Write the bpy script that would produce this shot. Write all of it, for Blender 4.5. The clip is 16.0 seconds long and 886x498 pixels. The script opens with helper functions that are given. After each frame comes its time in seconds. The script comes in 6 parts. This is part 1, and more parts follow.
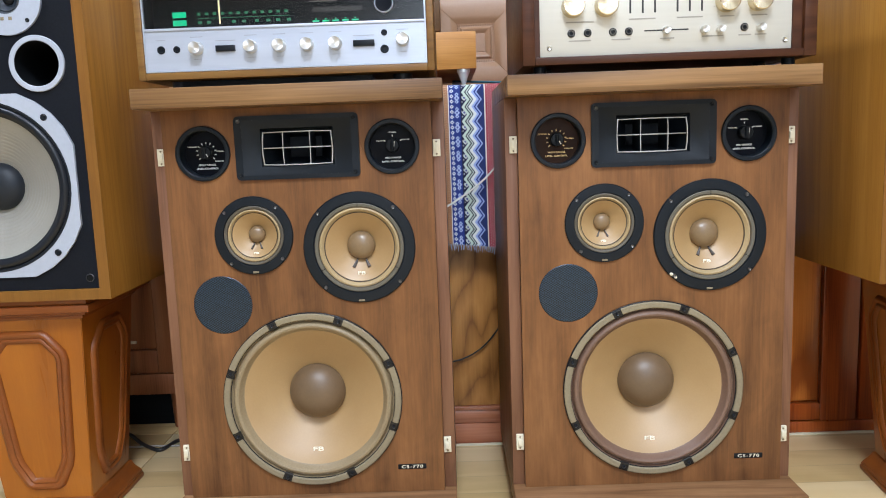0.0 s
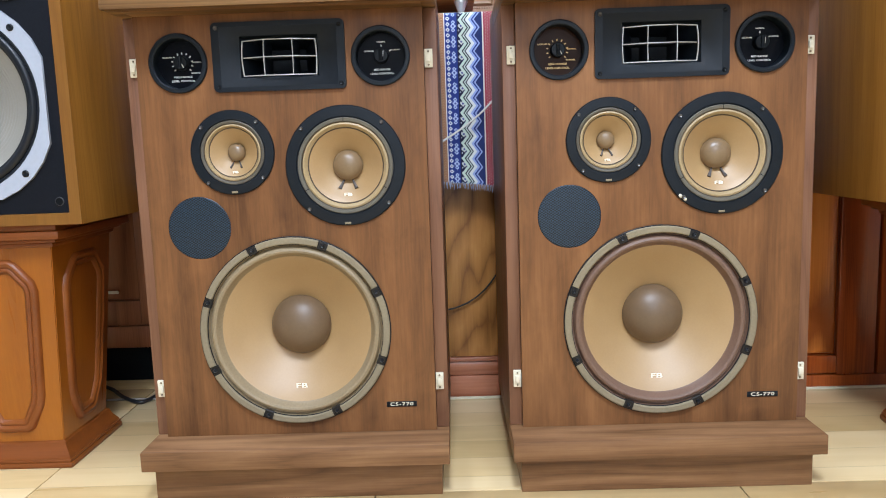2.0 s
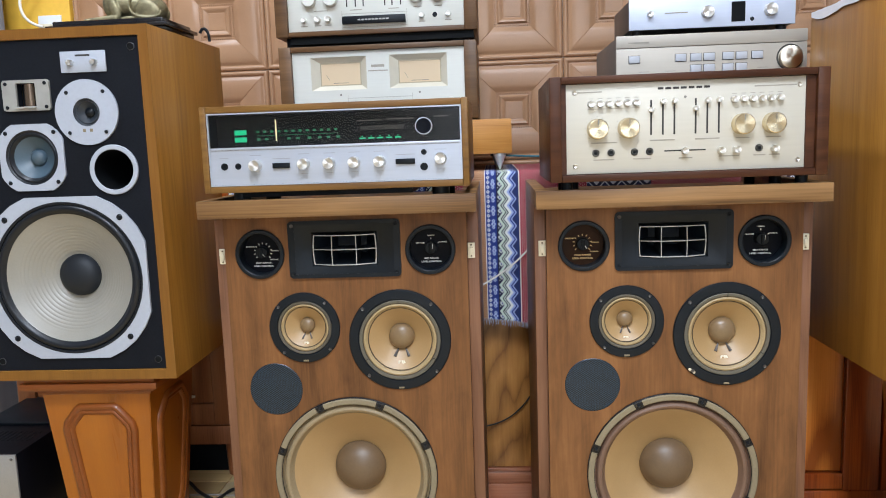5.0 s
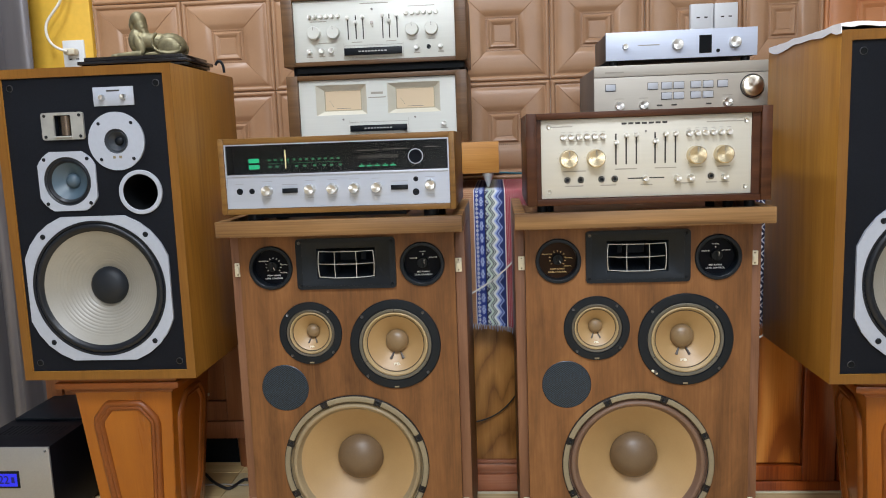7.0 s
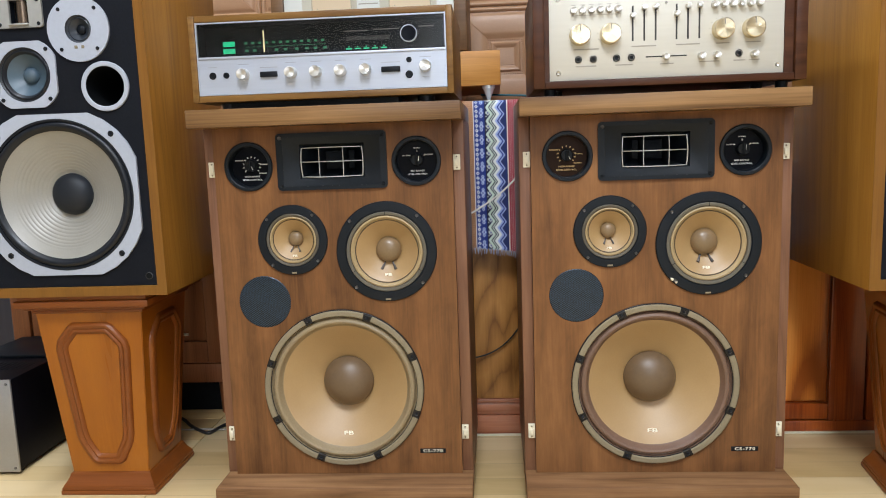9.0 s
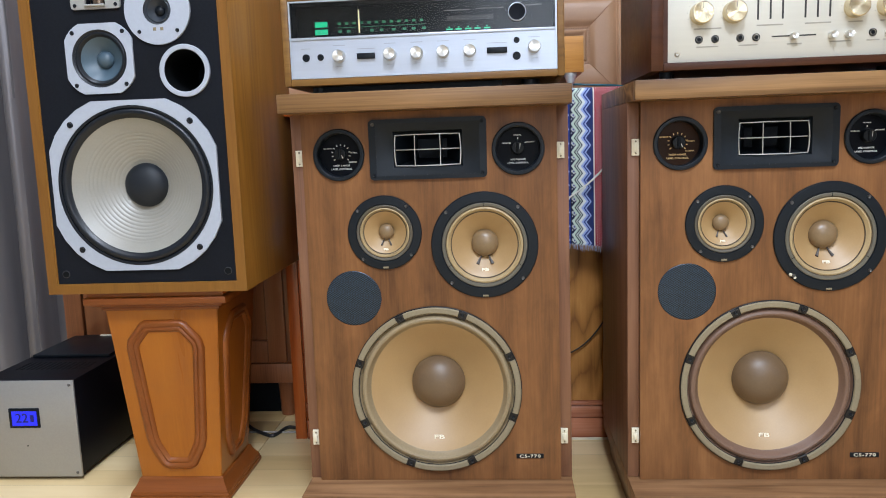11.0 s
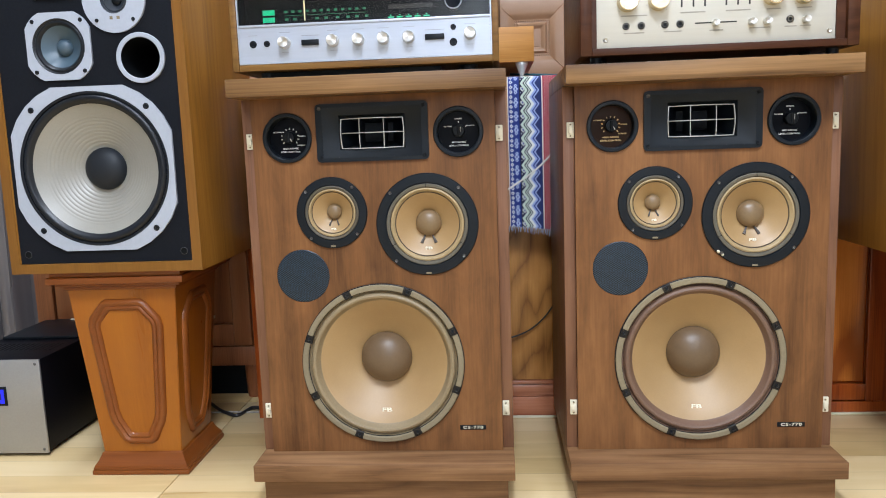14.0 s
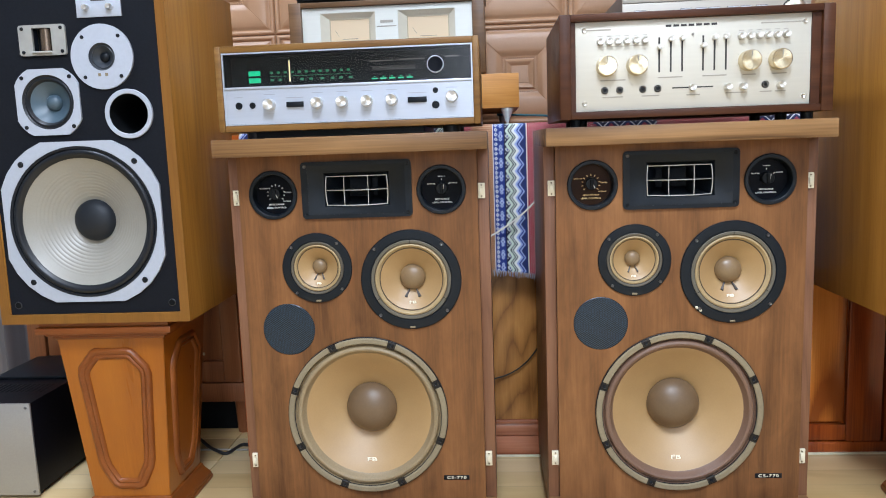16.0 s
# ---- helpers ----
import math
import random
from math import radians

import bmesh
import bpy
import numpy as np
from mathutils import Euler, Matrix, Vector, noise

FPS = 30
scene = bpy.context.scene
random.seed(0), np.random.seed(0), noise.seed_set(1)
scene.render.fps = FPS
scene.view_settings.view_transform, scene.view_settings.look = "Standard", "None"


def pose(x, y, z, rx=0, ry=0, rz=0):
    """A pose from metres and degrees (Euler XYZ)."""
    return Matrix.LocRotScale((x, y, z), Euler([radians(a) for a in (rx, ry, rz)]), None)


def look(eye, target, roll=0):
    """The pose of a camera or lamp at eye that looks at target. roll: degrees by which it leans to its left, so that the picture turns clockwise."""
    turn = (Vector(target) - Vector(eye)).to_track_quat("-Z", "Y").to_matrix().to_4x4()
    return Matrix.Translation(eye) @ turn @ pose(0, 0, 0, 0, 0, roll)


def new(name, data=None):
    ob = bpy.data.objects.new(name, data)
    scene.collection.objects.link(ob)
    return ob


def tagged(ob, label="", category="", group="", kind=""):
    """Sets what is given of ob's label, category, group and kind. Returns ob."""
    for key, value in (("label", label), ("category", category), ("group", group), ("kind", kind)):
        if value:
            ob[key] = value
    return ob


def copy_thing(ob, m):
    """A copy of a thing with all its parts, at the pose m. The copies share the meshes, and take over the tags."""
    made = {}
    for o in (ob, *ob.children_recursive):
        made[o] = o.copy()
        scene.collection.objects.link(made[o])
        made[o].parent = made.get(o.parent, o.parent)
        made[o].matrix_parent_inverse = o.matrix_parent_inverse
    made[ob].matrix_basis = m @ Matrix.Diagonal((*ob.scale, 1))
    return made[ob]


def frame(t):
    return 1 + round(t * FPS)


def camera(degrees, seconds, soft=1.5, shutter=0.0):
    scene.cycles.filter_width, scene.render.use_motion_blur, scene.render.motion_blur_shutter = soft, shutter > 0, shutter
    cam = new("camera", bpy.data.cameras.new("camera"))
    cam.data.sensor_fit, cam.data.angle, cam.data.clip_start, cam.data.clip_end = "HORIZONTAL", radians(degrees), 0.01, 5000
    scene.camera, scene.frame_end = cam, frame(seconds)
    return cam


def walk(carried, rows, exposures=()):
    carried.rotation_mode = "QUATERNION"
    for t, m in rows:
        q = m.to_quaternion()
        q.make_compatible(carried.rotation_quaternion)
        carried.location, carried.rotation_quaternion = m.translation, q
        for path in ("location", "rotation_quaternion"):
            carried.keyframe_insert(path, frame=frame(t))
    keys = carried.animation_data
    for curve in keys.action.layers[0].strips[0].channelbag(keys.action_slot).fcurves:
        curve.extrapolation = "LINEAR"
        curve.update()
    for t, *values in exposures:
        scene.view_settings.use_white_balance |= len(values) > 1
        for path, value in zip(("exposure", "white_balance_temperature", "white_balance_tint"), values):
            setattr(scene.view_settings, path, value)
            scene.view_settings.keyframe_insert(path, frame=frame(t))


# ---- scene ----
cam = camera(60.4, 16.0, soft=1.0)
METRES, EYE, TILT, LEAN, TURN = 1.8, 0.72, 0.0, 0.0, 0.6
ROWS = [
    (0.0, 0.0, 0.0, 0.0, -0.3, -8.08, 2.1),
    (0.5, 0.0044, 0.0184, -0.0285, -0.34, -8.06, 2.06),
    (1.0, 0.0086, 0.0313, -0.0595, -0.39, -8.06, 2.01),
    (1.5, 0.0116, 0.0395, -0.081, -0.37, -7.99, 1.96),
    (2.0, 0.0093, 0.039, -0.0813, 0.12, -7.91, 1.91),
    (2.5, 0.0094, 0.0366, -0.0756, 1.14, -7.88, 1.95),
    (3.0, 0.0246, 0.0337, -0.0631, 1.96, -7.91, 1.95),
    (3.5, 0.0363, 0.027, -0.0469, 2.78, -7.83, 1.95),
    (4.0, 0.03, 0.0081, -0.0011, 3.04, -7.83, 1.96),
    (4.5, 0.0165, -0.0151, 0.0543, 3.02, -7.88, 1.92),
    (5.0, 0.0139, -0.0501, 0.1046, 3.07, -7.91, 2.02),
    (5.2, 0.0109, -0.0701, 0.1122, 3.28, -8.02, 2.05),
    (7.3, 0.0435, -0.1444, 0.1372, 3.37, -8.07, 2.05),
    (7.5, 0.0471, -0.1387, 0.1252, 3.13, -8.13, 2.05),
    (8.0, 0.0469, -0.1133, 0.0777, 3.21, -8.14, 2.06),
    (8.5, 0.0394, -0.0868, 0.0401, 3.22, -8.13, 2.05),
    (9.0, 0.0289, -0.0729, 0.0164, 3.21, -8.09, 2.01),
    (9.2, 0.0220, -0.0697, 0.0083, 3.37, -8.14, 2.02),
    (11.3, -0.0754, -0.0331, 0.0056, 3.54, -7.99, 2.00),
    (11.5, -0.0732, -0.0444, 0.0185, 3.26, -8.06, 2.01),
    (12.0, -0.0855, -0.0636, 0.0305, 3.23, -8.06, 2.08),
    (12.5, -0.0708, -0.0668, 0.0062, 3.21, -8.04, 2.22),
    (13.0, -0.0403, -0.0812, -0.0042, 3.25, -7.99, 2.2),
    (13.5, -0.0224, -0.088, -0.0177, 3.26, -7.97, 2.19),
    (14.0, -0.0156, -0.0674, -0.0126, 3.25, -8.06, 2.06),
    (14.5, -0.0082, -0.0335, -0.0238, 3.16, -8.15, 2.12),
    (15.0, 0.009, -0.0088, -0.0296, 3.09, -8.13, 2.06),
    (15.5, 0.0111, -0.033, 0.0014, 3.09, -8.09, 1.96),
    (16.0, 0.0014, -0.0716, 0.0465, 3.04, -8.05, 2.03),
]
walk(cam, [(t, pose(0, 0, EYE, TILT, LEAN, TURN) @ pose(METRES * x, METRES * y, METRES * z, 90 + pitch, roll, yaw)) for t, x, y, z, yaw, pitch, roll in ROWS],
     exposures=((0, 0.02, 5840, 10), (1, 0.07, 5740, 10), (2.5, 0.12, 5690, 10), (3.5, 0.12, 5790, 10), (4.5, -0.05, 5950, 10), (5.2, -0.17, 6000, 10), (7.5, -0.39, 6300, 10), (8, -0.28, 6300, 10), (9, -0.18, 6250, 10), (11.5, -0.10, 5840, 10), (14, -0.05, 5940, 10), (16, -0.01, 5790, 10)))

# ---------------------------------------------------------------- light
world = bpy.data.worlds.new("world")
scene.world = world
world.use_nodes = True
world.node_tree.nodes["Background"].inputs["Color"].default_value = (0.9, 0.95, 1.0, 1)
world.node_tree.nodes["Background"].inputs["Strength"].default_value = 0.05
scene.view_settings.exposure = 0.0


def area_lamp(name, at, aim, sx, sy, watts, color):
    data = bpy.data.lights.new(name, "AREA")
    data.shape, data.size, data.size_y, data.energy, data.color = "RECTANGLE", sx, sy, watts, color
    ob = new(name, data)
    ob.matrix_world = look(at, aim)
    return ob


area_lamp("ceiling_lamp", (0.9, -2.7, 2.84), (0.9, -2.6, 0), 1.3, 0.5, 54, (0.885, 0.93, 1.0))
area_lamp("ceiling_lamp", (-1.10, 1.10, 2.84), (-1.10, 1.15, 0), 0.3, 0.9, 42, (0.885, 0.93, 1.0))
area_lamp("ceiling_lamp", (0.06, -0.55, 2.84), (0.06, -0.5, 0), 0.40, 0.90, 102, (0.885, 0.93, 1.0))
area_lamp("ceiling_lamp", (1.15, -0.50, 2.84), (1.15, -0.45, 0), 0.30, 0.50, 25, (0.885, 0.93, 1.0))
area_lamp("ceiling_lamp", (-0.80, -0.55, 2.84), (-0.80, -0.5, 0), 0.40, 0.60, 10, (0.885, 0.93, 1.0))
# daylight through the window behind the camera
area_lamp("window_light", (0.35, -3.47, 1.80), (0.30, 0.0, 1.10), 1.30, 1.30, 34, (0.87, 0.93, 1.0))


# ---------------------------------------------------------------- materials
class Nodes:
    """A material with its node tree and short ways to add and link nodes."""

    def __init__(self, name):
        self.m = bpy.data.materials.new(name)
        self.m.use_nodes = True
        self.t = self.m.node_tree
        self.b = self.t.nodes["Principled BSDF"]

    def add(self, kind, **values):
        n = self.t.nodes.new(kind)
        for k, v in values.items():
            if k in ("operation", "data_type", "blend_type", "feature", "distance", "noise_dimensions", "wave_type", "bands_direction", "interpolation", "rings_direction"):
                if k == "operation":
                    n.operation = v
                elif k == "data_type":
                    n.data_type = v
                elif k == "blend_type":
                    n.blend_type = v
                elif k == "feature":
                    n.feature = v
                elif k == "distance":
                    n.distance = v
                elif k == "wave_type":
                    n.wave_type = v
                elif k == "bands_direction":
                    n.bands_direction = v
            else:
                n.inputs[k.replace("_", " ")].default_value = v
        return n

    def link(self, a, b):
        self.t.links.new(a, b)

    def math(self, op, a, b=0.0, c=0.0):
        n = self.t.nodes.new("ShaderNodeMath")
        n.operation = op
        for i, v in enumerate((a, b, c)):
            if isinstance(v, (int, float)):
                n.inputs[i].default_value = v
            else:
                self.link(v, n.inputs[i])
        return n.outputs[0]

    def coords(self, scale=(1, 1, 1), jitter=True, kind="Object"):
        c = self.t.nodes.new("ShaderNodeTexCoord")
        mp = self.t.nodes.new("ShaderNodeMapping")
        mp.inputs["Scale"].default_value = scale
        self.link(c.outputs[kind], mp.inputs["Vector"])
        if jitter:
            info = self.t.nodes.new("ShaderNodeObjectInfo")
            s = self.math("MULTIPLY", info.outputs["Random"], 7.0)
            self.link(s, mp.inputs["Location"])
        return mp.outputs["Vector"]

    def noise(self, vec, scale, detail=4.0, rough=0.55, distort=0.0):
        n = self.t.nodes.new("ShaderNodeTexNoise")
        n.inputs["Scale"].default_value, n.inputs["Detail"].default_value = scale, detail
        n.inputs["Roughness"].default_value, n.inputs["Distortion"].default_value = rough, distort
        self.link(vec, n.inputs["Vector"])
        return n.outputs["Fac"]

    def ramp(self, fac, stops, constant=False):
        n = self.t.nodes.new("ShaderNodeValToRGB")
        e = n.color_ramp.elements
        while len(e) < len(stops):
            e.new(0.5)
        for el, (p, c) in zip(e, stops):
            el.position, el.color = p, (*c, 1)
        if constant:
            n.color_ramp.interpolation = "CONSTANT"
        self.link(fac, n.inputs["Fac"])
        return n.outputs["Color"]

    def mix(self, fac, a, b, mode="MIX"):
        n = self.t.nodes.new("ShaderNodeMix")
        n.data_type, n.blend_type = "RGBA", mode
        for sock, v in ((n.inputs[0], fac), (n.inputs[6], a), (n.inputs[7], b)):
            if isinstance(v, (int, float)):
                sock.default_value = v
            elif isinstance(v, tuple):
                sock.default_value = (*v, 1)
            else:
                self.link(v, sock)
        return n.outputs[2]

    def bump(self, height, strength, distance=0.001):
        n = self.t.nodes.new("ShaderNodeBump")
        n.inputs["Strength"].default_value, n.inputs["Distance"].default_value = strength, distance
        self.link(height, n.inputs["Height"])
        self.link(n.outputs["Normal"], self.b.inputs["Normal"])

    def set(self, **values):
        for k, v in values.items():
            sock = self.b.inputs[k.replace("_", " ")]
            if isinstance(v, (int, float)):
                sock.default_value = v
            elif isinstance(v, tuple):
                sock.default_value = (*v, 1)
            else:
                self.link(v, sock)
        return self.m


def wood(name, dark, mid, light, axis="z", size=1.0, rough=0.42, coat=0.0, contrast=1.0, bump=0.12, pore_mix=0.35, ring=0.20, spec=0.35, fibre=0.12, flame=0.0, arch=0.10):
    """Veneer with arched growth rings and grain along one axis, fine pores and slow changes of tone."""
    n = Nodes(name)

    def along(k):
        return n.coords({"x": (k, 1, 1), "y": (1, k, 1), "z": (1, 1, k)}[axis])

    v = along(0.07)
    grain = n.noise(v, 44 / size, 3.0, 0.55, 0.8)
    broad = n.noise(v, 10 / size, 2.0, 0.5, 1.2)
    patch = n.noise(along(0.40), 5.0 / size, 3.0)
    fine = n.noise(along(0.012), 260, 2.0, 0.6)
    pores = n.noise(along(0.02), 480, 2.0, 0.5)
    rings = n.math("ADD", n.math("MULTIPLY", n.noise(along(arch), 4.2 / size, 2.0, 0.45, 0.5), 13.0), n.math("MULTIPLY", fine, 2.9 * fibre))
    rings = n.math("POWER", n.math("MULTIPLY", n.math("PINGPONG", rings, 0.5), 2.0), 0.6)
    rest = (1.0 - ring) * contrast
    blend = n.math("ADD", n.math("MULTIPLY", grain, 0.26 * rest), n.math("MULTIPLY", broad, 0.34 * rest))
    blend = n.math("ADD", blend, n.math("MULTIPLY", patch, 0.28 * rest))
    blend = n.math("ADD", blend, n.math("MULTIPLY", fine, fibre * rest))
    blend = n.math("ADD", blend, n.math("MULTIPLY", n.math("SUBTRACT", rings, 0.12), ring * contrast))
    blend = n.math("ADD", blend, 0.5 - 0.5 * contrast)
    if flame:
        cloud = n.noise(along(0.45), 26, 4.0, 0.62, 0.6)
        fleck = n.noise(along(0.07), 170, 3.0, 0.6, 0.3)
        blend = n.math("ADD", blend, n.math("MULTIPLY", n.math("SUBTRACT", cloud, 0.5), flame))
        blend = n.math("ADD", blend, n.math("MULTIPLY", n.math("SUBTRACT", fleck, 0.5), 0.8 * flame))
    col = n.ramp(blend, [(0.30, dark), (0.5, mid), (0.70, light)])
    pore = n.ramp(pores, [(0.36, (0.74, 0.70, 0.66)), (0.52, (1, 1, 1))])
    col = n.mix(pore_mix, col, pore, "MULTIPLY")
    n.bump(n.math("ADD", pores, n.math("MULTIPLY", grain, 0.6)), bump, 0.0006)
    r = n.math("ADD", n.math("MULTIPLY", grain, 0.14), rough - 0.07)
    return n.set(Base_Color=col, Roughness=r, Coat_Weight=coat, Coat_Roughness=0.12, Specular_IOR_Level=spec)


def plain(name, color, rough=0.5, metal=0.0, spot=0.06, grain=60.0, bump=0.05, coat=0.0, stretch=(1, 1, 1), spec=0.5):
    """Paint, plastic, paper or metal with slight uneven tone and gloss."""
    n = Nodes(name)
    v = n.coords(stretch)
    a, b = n.noise(v, grain, 3.0), n.noise(v, 6.0, 3.0)
    f = n.math("ADD", n.math("MULTIPLY", a, 0.5), n.math("MULTIPLY", b, 0.5))
    lo = tuple(c * (1 - 2 * spot) for c in color)
    hi = tuple(min(1, c * (1 + 2 * spot)) for c in color)
    col = n.ramp(f, [(0.3, lo), (0.7, hi)])
    n.bump(a, bump, 0.0004)
    r = n.math("ADD", n.math("MULTIPLY", b, 0.16), rough - 0.08)
    return n.set(Base_Color=col, Roughness=r, Metallic=metal, Coat_Weight=coat, Specular_IOR_Level=spec)


def glow(name, color, strength):
    n = Nodes(name)
    v = n.coords()
    f = n.ramp(n.noise(v, 90, 2.0), [(0.3, tuple(c * 0.75 for c in color)), (0.7, color)])
    return n.set(Base_Color=(0.02, 0.02, 0.02), Emission_Color=f, Emission_Strength=strength, Roughness=0.4)


WALNUT = wood("walnut_upright", (0.083, 0.036, 0.014), (0.182, 0.080, 0.028), (0.283, 0.133, 0.049), "z", 2.3, 0.40, contrast=0.92, bump=0.04, pore_mix=0.18, ring=0.13, spec=0.25, fibre=0.06, flame=0.26)
WALNUT_LONG = wood("walnut_lengthwise", (0.085, 0.040, 0.014), (0.200, 0.107, 0.040), (0.345, 0.195, 0.080), "x", 1.0, 0.40, contrast=1.5, ring=0.22)
WALNUT_SIDE = wood("walnut_side", (0.104, 0.045, 0.023), (0.177, 0.082, 0.042), (0.249, 0.123, 0.065), "z", 0.7, 0.45, contrast=0.8)
WALNUT_BASE = wood("walnut_plinth", (0.096, 0.045, 0.018), (0.196, 0.100, 0.044), (0.305, 0.168, 0.077), "x", 0.62, 0.45, contrast=0.72, ring=0.24, spec=0.25, flame=0.16)
TEAK = wood("golden_veneer", (0.205, 0.087, 0.012), (0.350, 0.160, 0.024), (0.465, 0.236, 0.045), "z", 0.8, 0.40, contrast=0.9, ring=0.10)
TEAK_EDGE = wood("golden_edge", (0.125, 0.050, 0.008), (0.190, 0.082, 0.012), (0.250, 0.118, 0.021), "z", 0.6, 0.38, contrast=0.7, ring=0.08)
OAK_CASE = wood("golden_case", (0.090, 0.040, 0.008), (0.160, 0.078, 0.017), (0.225, 0.122, 0.032), "x", 0.6, 0.42, contrast=0.8)
DARK_CASE = wood("dark_walnut_case", (0.030, 0.010, 0.004), (0.058, 0.020, 0.008), (0.090, 0.034, 0.013), "x", 0.8, 0.40, contrast=0.9, spec=0.22)
PLINTH_WOOD = wood("honey_plinth", (0.315, 0.128, 0.023), (0.439, 0.197, 0.041), (0.564, 0.278, 0.069), "x", 0.5, 0.40)
CHERRY = wood("varnished_cherry", (0.150, 0.038, 0.003), (0.290, 0.085, 0.005), (0.390, 0.130, 0.008), "z", 3.0, 0.30, 0.35, 1.15, 0.04, 0.12, ring=0.07)
CHERRY_TRIM = wood("dark_cherry_moulding", (0.125, 0.032, 0.006), (0.215, 0.060, 0.009), (0.290, 0.092, 0.014), "x", 1.6, 0.38, 0.10, 0.8, 0.05, ring=0.08)
ROSEWOOD = wood("red_brown_sideboard", (0.200, 0.036, 0.006), (0.380, 0.085, 0.012), (0.520, 0.155, 0.030), "z", 1.8, 0.30, 0.3, 1.4, 0.06)
PANEL_WOOD = wood("figured_sideboard_panel", (0.21, 0.085, 0.020), (0.43, 0.192, 0.048), (0.57, 0.280, 0.076), "z", 0.9, 0.34, 0.2, 1.3, 0.04, 0.12, ring=0.20, fibre=0.05, flame=0.14, arch=0.20)
SKIRTING_WOOD = wood("worn_skirting", (0.22, 0.068, 0.028), (0.40, 0.145, 0.070), (0.55, 0.235, 0.130), "x", 1.2, 0.26, 0.3, 1.0, 0.05)
DOOR_PANEL = wood("orange_door_panel", (0.30, 0.078, 0.012), (0.62, 0.205, 0.032), (0.78, 0.320, 0.066), "z", 1.6, 0.32, 0.3, 1.4, 0.04, 0.12, ring=0.50, fibre=0.05, flame=0.10, arch=0.20)
OLD_WOOD = wood("brown_cabinet", (0.155, 0.050, 0.018), (0.265, 0.095, 0.035), (0.370, 0.150, 0.060), "z", 1.4, 0.38, 0.15, 1.2)

BLACK = plain("black_plastic", (0.004, 0.006, 0.009), 0.40, spec=0.22)
HORN_BLUE = plain("blue_black_horn", (0.011, 0.015, 0.021), 0.5, spec=0.20)
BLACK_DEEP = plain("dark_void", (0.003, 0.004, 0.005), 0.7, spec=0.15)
BLACK_GLOSS = plain("glossy_black_face", (0.004, 0.005, 0.008), 0.34, 0, 0.05, 30, 0.0, spec=0.08)
BAFFLE_BLACK = plain("black_painted_board", (0.0065, 0.0078, 0.0115), 0.7, 0, 0.15, 260, 0.35, spec=0.12)
RUBBER = plain("black_rubber", (0.008, 0.010, 0.014), 0.34, 0, 0.1, 200, 0.1, spec=0.35)
FRAME_BLUE = plain("blue_black_ring", (0.005, 0.008, 0.012), 0.42, 0, 0.12, 150, 0.1, spec=0.25)
WHITE_PAINT = plain("white_painted_frame", (0.365, 0.395, 0.460), 0.42, 0, 0.03, 120, 0.05)
GREY_PLATE = plain("grey_cast_plate", (0.36, 0.36, 0.34), 0.40, 0.3)
SILVER = plain("brushed_silver", (0.435, 0.470, 0.545), 0.36, 0.4, 0.03, 200, 0.06, 0, (0.05, 1, 1))
CHROME = plain("polished_metal", (0.82, 0.79, 0.76), 0.24, 0.85)
CHAMPAGNE = plain("champagne_panel", (0.520, 0.495, 0.425), 0.42, 0.15, 0.02, 220, 0.05, 0, (0.04, 1, 1))


def spun(name, color, rough):
    """Turned metal whose highlights fan out from the middle."""
    n = Nodes(name)
    tan = n.t.nodes.new("ShaderNodeTangent")
    tan.direction_type, tan.axis = "RADIAL", "Y"
    n.link(tan.outputs[0], n.b.inputs["Tangent"])
    f = n.noise(n.coords(), 60, 2.0)
    return n.set(Base_Color=n.ramp(f, [(0.3, tuple(c * 0.93 for c in color)), (0.7, color)]), Metallic=1.0, Roughness=rough, Anisotropic=0.93)


GOLD_KNOB = spun("champagne_spun_knob", (0.75, 0.645, 0.44), 0.27)
KNOB_METAL = spun("aluminium_spun_knob", (0.80, 0.79, 0.75), 0.44)
GASKET = plain("olive_grey_gasket", (0.215, 0.177, 0.108), 0.75, 0, 0.08, 300, 0.2)
SURROUND = plain("brown_grey_surround", (0.255, 0.196, 0.112), 0.42, 0, 0.08, 300, 0.1)
SURROUND_GOLD = plain("golden_surround", (0.375, 0.280, 0.145), 0.42, 0, 0.08, 300, 0.1)
EDGE_LINE = plain("dark_glue_line", (0.060, 0.040, 0.022), 0.5)
DOME_TAN = plain("tan_dust_cap", (0.195, 0.130, 0.066), 0.36, 0, 0.06, 200, 0.08)
DOME = plain("brown_dust_cap", (0.132, 0.085, 0.045), 0.42, 0, 0.06, 200, 0.08)
CREAM = plain("cream_plastic", (0.68, 0.63, 0.48), 0.40)
WHITE = plain("white_print", (0.88, 0.87, 0.83), 0.5, 0, 0.02)
PALE_GOLD = plain("pale_gold_print", (0.95, 0.90, 0.74), 0.4, 0.0, 0.02)
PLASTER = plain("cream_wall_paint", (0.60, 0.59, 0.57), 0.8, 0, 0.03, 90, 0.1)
# wall paint darkened for the unseen side walls, to cut bounce light
PLASTER_LOW_BOUNCE = plain("low_bounce_wall_paint", (0.30, 0.30, 0.30), 0.8, 0, 0.03, 90, 0.1)
CEILING = plain("white_ceiling_paint", (0.62, 0.61, 0.60), 0.85, 0, 0.02, 90, 0.1)
YELLOW = plain("yellow_wall_paint", (0.76, 0.46, 0.050), 0.55, 0, 0.05, 40, 0.1)
PRINT_GREY = plain("grey_print", (0.20, 0.19, 0.17), 0.5)
PRINT_PALE = plain("pale_grey_print", (0.30, 0.28, 0.235), 0.5)
SCREW = plain("dull_steel_screw", (0.16, 0.16, 0.16), 0.35, 0.9)
VANE = plain("bright_metal", (0.50, 0.50, 0.48), 0.38, 0.5)
INK = plain("black_ink", (0.02, 0.018, 0.016), 0.5)


